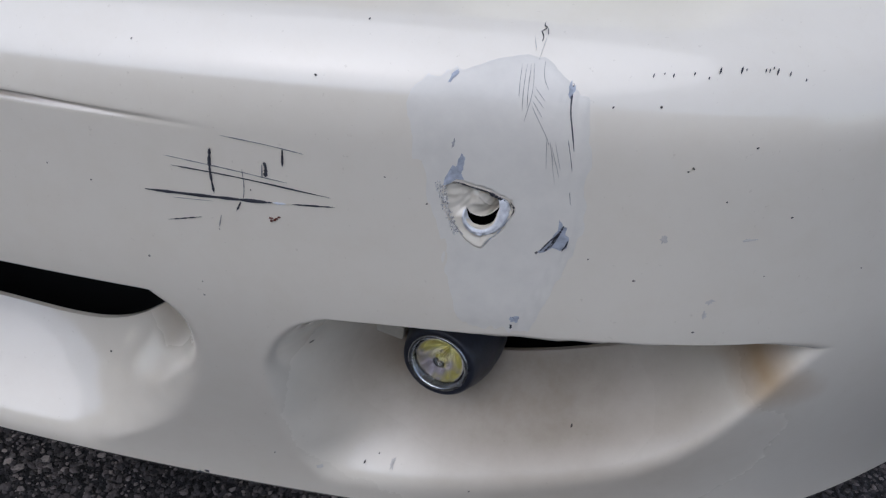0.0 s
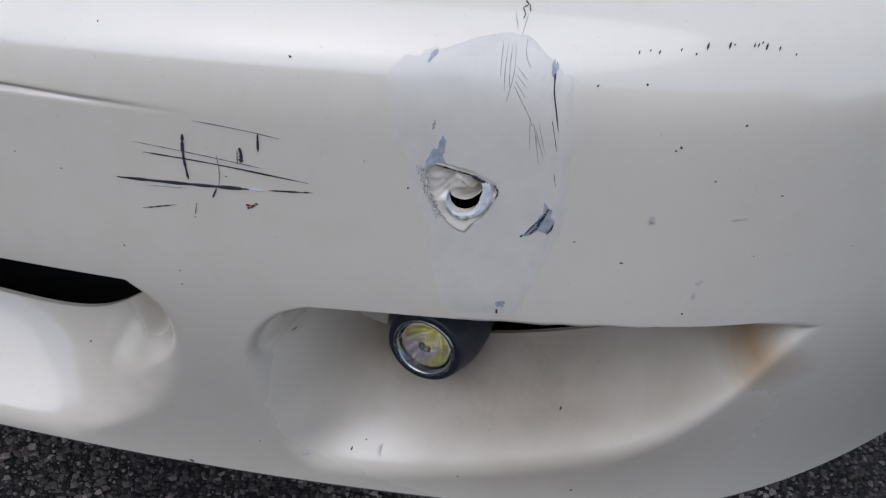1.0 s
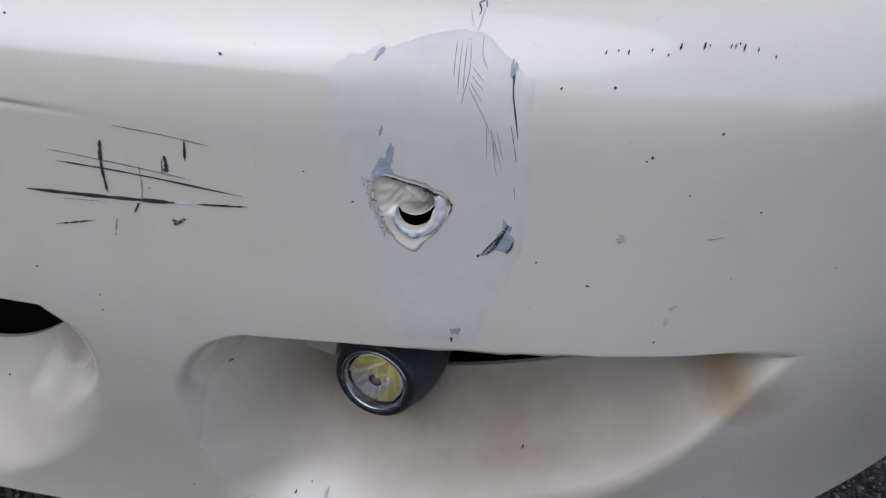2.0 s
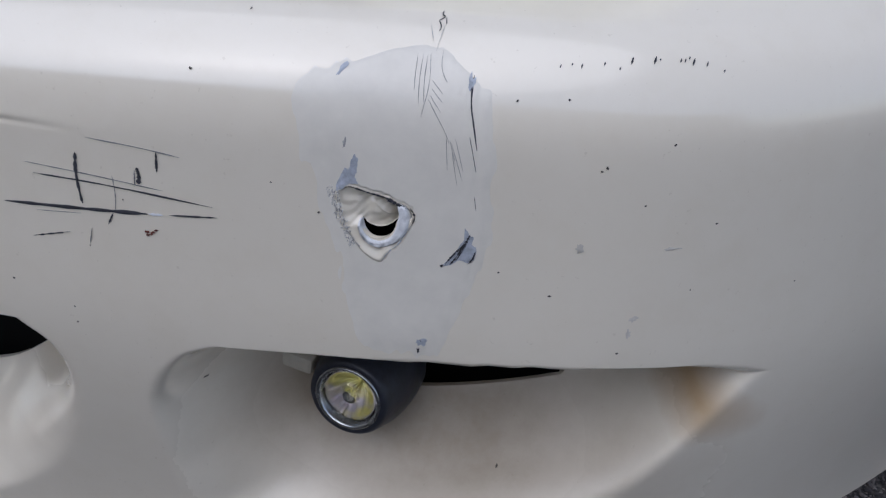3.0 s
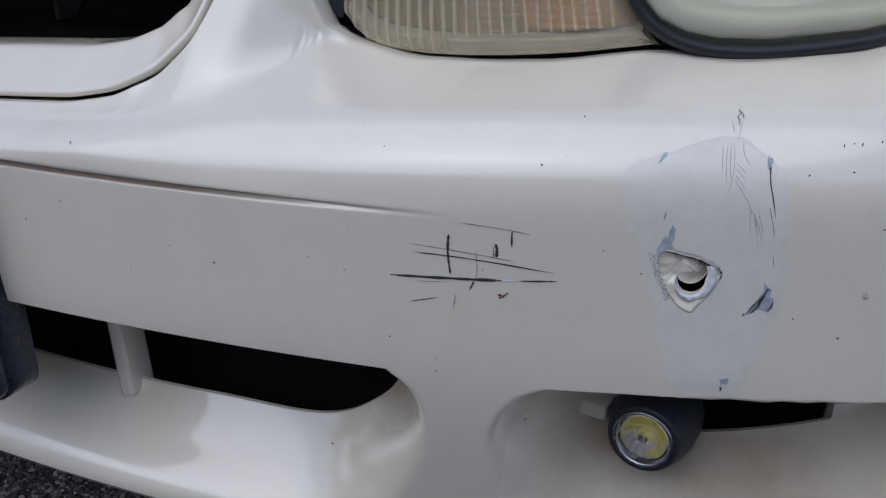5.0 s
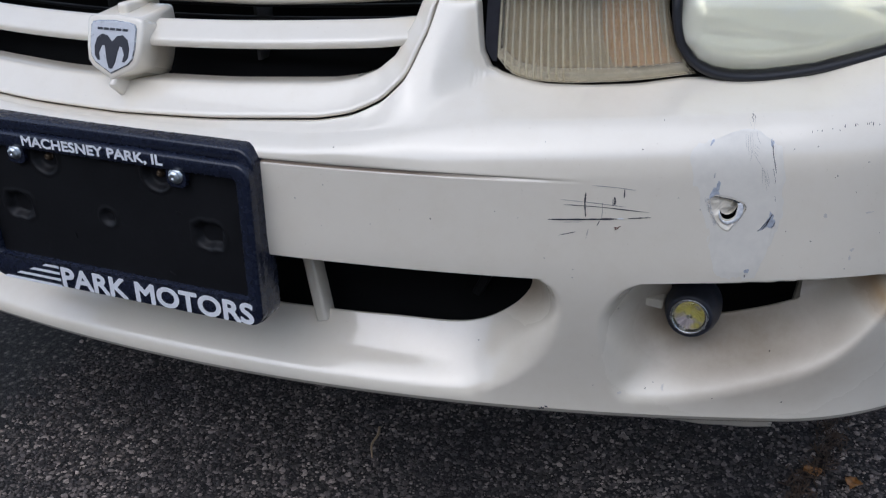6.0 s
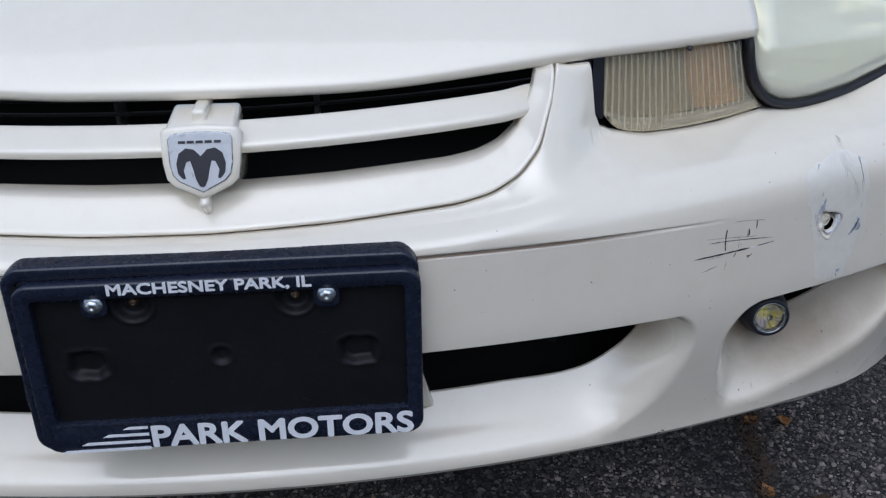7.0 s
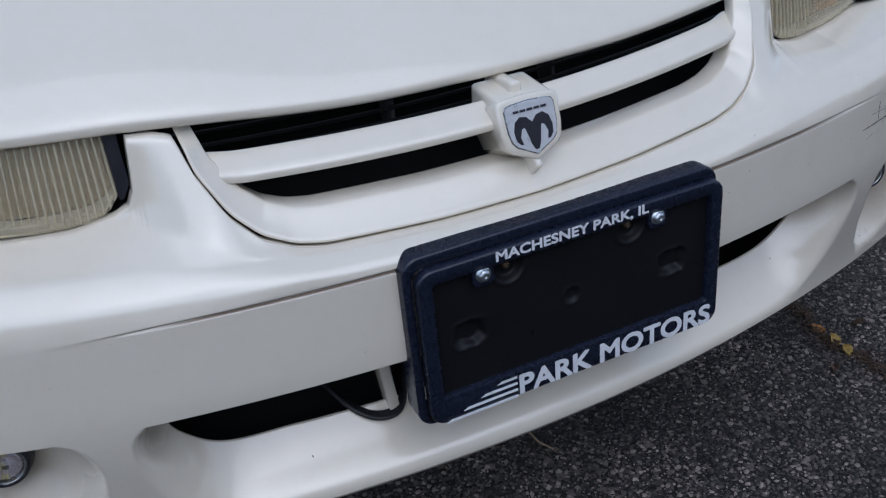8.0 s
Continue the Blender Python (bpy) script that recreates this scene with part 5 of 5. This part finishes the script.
# chips down to grey plastic
blot("paint_chip", 0.5327, 0.5549, 0.0009, 0.0024, BARE, "blue-grey paint chip", 1, -0.5)
blot("paint_chip", 0.5770, 0.5557, 0.0010, 0.0026, BARE, "", 2, 0.2, 0.5)
flat_chip("paint_chip", [(0.5360, 0.5108), (0.5366, 0.5150), (0.5390, 0.5204), (0.5403, 0.5200), (0.5409, 0.5240), (0.5418, 0.5264), (0.5431, 0.5243), (0.5431, 0.5196), (0.5425, 0.5172), (0.5440, 0.5146), (0.5409, 0.5143), (0.5381, 0.5115)], BARE, "blue-grey bare plastic above the hole")
blot("paint_chip", 0.5380, 0.5305, 0.0006, 0.0018, SCRATCH_PALE, "", 3, -0.1, 0.5)
flat_chip("paint_chip", [(0.5765, 0.4834), (0.5794, 0.4877), (0.5822, 0.4932), (0.5835, 0.4966), (0.5832, 0.5014), (0.5850, 0.4982), (0.5868, 0.4978), (0.5866, 0.4943), (0.5885, 0.4927), (0.5880, 0.4876), (0.5860, 0.4859), (0.5827, 0.4871), (0.5799, 0.4845)], BARE, "blue-grey gouge under the split")
for k, (pts, w) in enumerate((([(0.5778, 0.4849), (0.5800, 0.4892), (0.5833, 0.4938)], 0.0006), ([(0.5794, 0.4848), (0.5820, 0.4892), (0.5839, 0.4962)], 0.0005), ([(0.5832, 0.4920), (0.5844, 0.4958), (0.5853, 0.4987)], 0.0007), ([(0.5815, 0.4871), (0.5836, 0.4920)], 0.0003), ([(0.5861, 0.4859), (0.5877, 0.4889), (0.5880, 0.4917)], 0.0005), ([(0.5761, 0.4833), (0.5769, 0.4846)], 0.0008))):
    ribbon("scratch", pts, w, SCRATCH, seed=170 + k, rough=0.8, lift=0.0009)
blot("paint_chip", 0.5722, 0.4466, 0.0020, 0.0020, BARE, "", 6, 0.3, 0.5)
blot("paint_chip", 0.5722, 0.4468, 0.0010, 0.0012, SCRATCH, "", 7, 0.3, 0.6)
blot("paint_chip", 0.5715, 0.4420, 0.0005, 0.0016, SCRATCH, "", 8, 0.1, 0.6)
blot("paint_chip", 0.409, 0.2790, 0.0030, 0.0016, SCRATCH, "dark chip on the lower lip", 9, 0.3, 0.5)
blot("paint_chip", 0.4135, 0.2815, 0.0014, 0.0010, SCRATCH, "", 10, 0.3, 0.5)
# specks of tar and stone chips
for k, (x, z) in enumerate(((0.370, 0.4915), (0.389, 0.487), (0.4116, 0.4515), (0.4352, 0.4338), (0.4351, 0.4418), (0.4054, 0.5498), (0.4816, 0.5485), (0.4933, 0.5671), (0.5129, 0.5108), (0.5304, 0.5007), (0.5938, 0.5520), (0.6272, 0.5301), (0.6287, 0.5316), (0.6497, 0.5422), (0.6716, 0.5104), (0.6448, 0.5174), (0.5976, 0.4833), (0.6177, 0.4748), (0.6690, 0.4802), (0.7089, 0.4804), (0.6108, 0.5542), (0.4443, 0.4726), (0.4584, 0.4951), (0.3163, 0.4810), (0.2902, 0.4871), (0.2234, 0.5041), (0.2198, 0.4654), (0.2640, 0.4714))):
    r = 0.0003 + 0.0002 * rng.random()
    blot("tar_speck", x, z, r, r * rng.uniform(0.8, 1.7), SPECK, "", 200 + k, rng.uniform(0, 3), 0.35, 9)
for k, (x, z) in enumerate(((0.2327, 0.5366), (0.1969, 0.4893), (-0.1908, 0.4521), (0.4700, 0.3900), (0.6030, 0.3420), (0.506, 0.309), (0.6478, 0.4489), (0.500, 0.305), (0.560, 0.302), (0.455, 0.312), (-0.24, 0.312), (0.62, 0.30), (0.340, 0.330))):
    r = 0.0004 + 0.0003 * rng.random()
    blot("tar_speck", x, z, r, r * rng.uniform(0.8, 1.7), SPECK, "", 250 + k, rng.uniform(0, 3), 0.35, 9)
for k in range(7):
    blot("rust_speck", 0.469 + rng.uniform(-0.003, 0.003), 0.4827 + rng.uniform(-0.0022, 0.0022), 0.0007, 0.0005, RUST, "reddish rust specks" if k == 0 else "", 280 + k, 0, 0.6, 8)
for k, (x, z, rx, rz) in enumerate(((0.6580, 0.4992, 0.0030, 0.0008), (0.6252, 0.4975, 0.0012, 0.0022), (0.6507, 0.4664, 0.0016, 0.0014), (0.6502, 0.4588, 0.0010, 0.0018), (0.515, 0.306, 0.0012, 0.0024), (0.478, 0.303, 0.0016, 0.0012))):
    blot("smudge", x, z, rx, rz, SMUDGE, "", 300 + k, 0.2, 0.5)


# ---- the hole ----
def build_hole():
    hole = bumper
    rng = np.random.default_rng(21)
    hx, hz = HOLE
    n = 180
    a = np.linspace(-math.pi, math.pi, n)
    wild = np.convolve(rng.normal(0, 1, n + 8), np.ones(9) / 9, "valid") * 0.0008
    wild *= np.minimum(1, np.minimum(np.arange(n), np.arange(n)[::-1]) / 6)
    rad = tear(a)
    for _ in range(3):
        rad = np.r_[rad[0], (rad[:-2] + 2 * rad[1:-1] + rad[2:]) / 4, rad[-1]]
    rad = rad + wild
    q = np.r_[np.linspace(0, 0.9, 40), np.linspace(0.91, 1.0, 10), 1.05, 1.12]
    A, Q = np.meshgrid(a, q, indexing="ij")
    R = Q * rad[:, None]
    x, z = hx + R * np.cos(A), hz + R * np.sin(A)
    # the opening is a crescent: inside the lower oval, outside the tongue's
    o_low, o_tongue = np.hypot((x - 0.5518) / 0.0065, (z - 0.5000) / 0.0079), np.hypot((x - 0.5514) / 0.0066, (z - 0.5030) / 0.0079)
    low = sm(0.98, 1.12, o_tongue) * sm(0.003, -0.002, z - hz - 0.25 * (x - hx))
    top = sm(-0.2, 0.45, np.sin(A - 0.15))
    inside = top * sm(1.0, 0.93, Q) + (1 - top) * sm(1.0, 0.72, Q)
    along = np.clip((x - 0.5381) / 0.0190, 0, 1.15)
    grain = 0.00016 * np.sin(700 * x + 900 * z) + 0.00014 * np.sin(1300 * x - 1500 * z + 2 * np.sin(600 * x))
    crease = 0.0006 * np.exp(-(((x - 0.5526) * 0.75 + (z - 0.5038) * 0.66) / 0.0005) ** 2) * sm(0.75, 0.45, o_tongue)
    bulge = 0.0030 * sm(1.05, 0.25, np.hypot((x - 0.5520) / 0.0062, (z - 0.5042) / 0.0066))
    pip = 0.0008 * np.exp(-(np.hypot(x - 0.5435, z - 0.5067) / 0.0013) ** 2)
    depth = inside * ((1 - low) * (0.0014 + 0.0068 * along**1.4 + grain - crease - bulge - pip) + low * 0.0004)
    flake = sm(radians(-125), radians(-100), A) * sm(radians(-50), radians(-65), A)
    depth -= 0.0011 * flake * sm(0.72, 1.0, Q)
    depth += -0.0005 * top * np.exp(-((Q - 1.0) / 0.05) ** 2) + 0.008 * np.maximum(Q - 1.0, 0)
    base = np.vectorize(face_y)(x, z)
    pts = np.stack([x, base + depth, z], -1)
    h = np.minimum(1.0 - o_low, o_tongue - 1.0) * 0.7
    clip_part("flap", pts, h, PAINT_BUMPER, hole, "piece of bumper bent inwards at the jagged hole", thick=0.0022)
    # pale torn band under and beside the opening, widest on one side
    m = 110
    deg = np.linspace(176, 417, m)
    b = np.radians(deg)
    outer = np.interp(deg, [176, 215, 240, 270, 300, 320, 350, 375, 395, 417], [98, 103, 106, 114, 115, 124, 138, 147, 150, 126])
    inner = np.interp(deg, [176, 270, 320, 345, 365, 395, 417], [86, 84, 80, 76, 78, 100, 114])
    jag = np.convolve(rng.normal(0, 1, m + 4), np.ones(5) / 5, "valid") * 5.0
    end = np.minimum(1, np.minimum(np.arange(m), np.arange(m)[::-1]) / 8.0)
    rim = np.zeros((m, 10, 3))
    for j, (f, dep) in enumerate(((-0.02, 0.0030), (0.0, 0.0018), (0.06, 0.0006), (0.20, -0.0006), (0.38, -0.0013), (0.55, -0.0009), (0.72, -0.0013), (0.90, -0.0010), (1.0, 0.0002), (1.03, 0.0014))):
        r = inner + (outer + jag * (j % 3 - 0.7) - inner) * f
        px, pz = 0.5523 + r * 7.6e-5 * np.cos(b), 0.4991 + r * 9.2e-5 * np.sin(b)
        rim[:, j] = np.stack([px, np.vectorize(face_y)(px, pz) + dep * (0.3 + 0.7 * end) + 0.0014 * (1 - end) + 2.5e-5 * np.abs(jag), pz], -1)
    grid_part("torn_rim", rim, FILLER, hole, "pale torn edge of filler and plastic", flip=True)
    # split lines round the tear; the dark upper one paints the overhang's thin shadow
    edge = lambda k, *ids: [(hx + k * TEAR[i][0], hz + k * TEAR[i][1]) for i in ids]
    ribbon("split", edge(0.985, 1, 2, 3, 4, 5), 0.0005, SCRATCH, seed=61, rough=0.9, lift=0.0008)
    ribbon("split", edge(0.95, 4, 5, 6), 0.0010, SCRATCH, seed=64, rough=0.9, lift=0.0006)
    ribbon("split", edge(1.03, 6, 7, 8), 0.00045, SCRATCH, seed=62, rough=0.9, lift=0.0008)
    ribbon("split", edge(1.02, 8, 9, 10, 11, 12), 0.00030, BARE, seed=65, rough=0.8, lift=0.0007)
    ribbon("split", edge(1.01, 16, 15, 14, 13, 12), 0.0004, SCRATCH_PALE, seed=63, rough=0.8, lift=0.0006)
    # crumbled edge on one side
    pick = random.Random(4)
    bm = bmesh.new()
    for k in range(330):
        t = pick.random()
        cx, cz = -0.0150 + 0.0085 * t**1.3 + pick.uniform(-0.0026, 0.0016) * (1 - 0.5 * t), 0.0125 - 0.0240 * t + pick.uniform(-0.001, 0.001)
        p = Vector((hx + cx, face_y(hx + cx, hz + cz) - 0.0003, hz + cz))
        s = pick.uniform(0.00018, 0.00052)
        bmesh.ops.create_icosphere(bm, subdivisions=1, radius=1.0, matrix=Matrix.Translation(p) @ Matrix.Rotation(0.45 + pick.uniform(-0.9, 0.9), 4, "Y") @ Matrix.Diagonal((s * 0.45, s * 0.6, s * 1.6, 1)))
    part("crumbled_filler", bm, CRUMB, hole, "crumbs of pale and grey filler along the torn edge")


build_hole()

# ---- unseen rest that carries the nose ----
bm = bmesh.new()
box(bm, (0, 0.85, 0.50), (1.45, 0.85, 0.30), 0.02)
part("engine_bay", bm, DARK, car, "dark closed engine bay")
for side in (1, -1):
    wheel = new("wheel")
    wheel.parent = car
    c, e = (side * 0.72, 0.98, 0.325), (side * 2.0, 0.98, 0.325)
    grid_part("tyre", lathe([(0.20, 0.01), (0.27, 0.0), (0.315, 0.02), (0.325, 0.06), (0.325, 0.14), (0.315, 0.185), (0.27, 0.20), (0.20, 0.19)], c, e, 48), TYRE, wheel, closed=True)
    grid_part("rim", lathe([(0.21, 0.02), (0.20, 0.17), (0.16, 0.15), (0.06, 0.17), (0.0, 0.17)], c, e, 36), BEZEL, wheel, closed=True)

# ---- litter on the asphalt ----
tube([(0.117, 0.345, 0.004), (0.124, 0.325, 0.006), (0.122, 0.305, 0.006), (0.135, 0.281, 0.004)], lambda s: 0.0022 * (1 - 0.5 * s), "twig", TWIG, None)
tagged(bpy.data.objects["twig"], "thin bent dry twig lying on asphalt", "twig")


def leaf(x, y, size, turn, material, label, seed):
    rng = random.Random(seed)
    n, m = 15, 7
    p = np.zeros((n, m, 3))
    for i in range(n):
        s = i / (n - 1)
        w = size * 0.36 * math.sin(math.pi * s) ** 0.8 * (1 + 0.12 * math.sin(9 * s + seed))
        for j in range(m):
            t = j / (m - 1) * 2 - 1
            lx, ly = (s - 0.5) * size, t * w
            lz = 0.004 + 0.006 * abs(t) ** 1.5 + 0.004 * math.sin(4 * s + seed) + 0.0015 * rng.uniform(-1, 1)
            p[i, j] = (x + lx * math.cos(turn) - ly * math.sin(turn), y + lx * math.sin(turn) + ly * math.cos(turn), max(0.001, lz))
    ob = grid_part("leaf", p, material, None, flip=True, thick=0.0004)
    return tagged(ob, label, "leaf", "fallen leaves")


leaf(0.739, 0.448, 0.032, 1.3, LEAF_OCHRE, "curled ochre dead leaf lying on asphalt", 1)
leaf(0.690, 0.456, 0.026, 0.4, LEAF_OCHRE, "small ochre dead leaf beside the crack", 2)
leaf(0.652, 0.300, 0.024, 1.9, LEAF_OCHRE, "brown leaf wedged in the crack", 3)
leaf(0.650, 0.262, 0.022, 1.5, LEAF_YELLOW, "yellow leaf lying in the crack", 4)
leaf(0.643, 0.232, 0.021, 1.2, LEAF_YELLOW, "yellow leaf lying in the crack", 5)
leaf(0.593, 0.209, 0.020, 0.8, LITTER, "dark brown leaf scrap on asphalt", 6)
leaf(0.716, 0.277, 0.020, 2.4, LITTER, "dark brown leaf scrap on asphalt", 7)


def crack_line(y):
    return np.interp(y, [-0.3, 0.08, 0.30, 0.37, 0.46, 0.8, 1.3], [0.66, 0.648, 0.646, 0.664, 0.690, 0.78, 0.9]) + 0.006 * np.sin(y * 40) + 0.003 * np.sin(y * 95)


yy = np.linspace(-0.3, 1.2, 220)
wd = 0.0034 + 0.0018 * np.sin(yy * 51) + 0.0012 * np.sin(yy * 130 + 1)
cp = np.stack([np.stack([crack_line(yy) + k * wd, yy, np.full_like(yy, h)], -1) for k, h in ((-1.5, 0.0), (-1, 0.0030), (0, 0.0018), (1, 0.0030), (1.5, 0.0))], 1)
crack = grid_part("ground_crack", cp, CRACK_DIRT, None, flip=True)
tagged(crack, "dirt-filled crack across the asphalt", "crack", kind="structure")


def build_litter():
    rng = np.random.default_rng(12)
    v, f = [], []
    for k in range(900):
        y = rng.uniform(-0.2, 0.6)
        c = np.array([crack_line(y) + rng.normal(0, 0.009), y, 0.003 + 0.004 * rng.random()])
        a, l, w = rng.normal(1.57, 0.7), rng.uniform(0.006, 0.022), rng.uniform(0.0004, 0.0012)
        d, s = np.array([math.cos(a), math.sin(a), rng.uniform(-0.15, 0.15)]) * l / 2, np.array([-math.sin(a), math.cos(a), 0.0]) * w
        up = np.array([0, 0, w])
        i = len(v)
        v += [c - d - s, c - d + s, c + d + s, c + d - s, c - d + up, c + d + up]
        f += [(i, i + 3, i + 5, i + 4), (i + 1, i + 4, i + 5, i + 2), (i, i + 4, i + 1), (i + 3, i + 2, i + 5)]
    mesh = bpy.data.meshes.new("needle_litter")
    mesh.from_pydata([tuple(p) for p in v], [], f)
    return tagged(link("needle_litter", mesh, LITTER, smooth=False), "brown needles and bits gathered along the crack", "litter", kind="stuff")


build_litter()
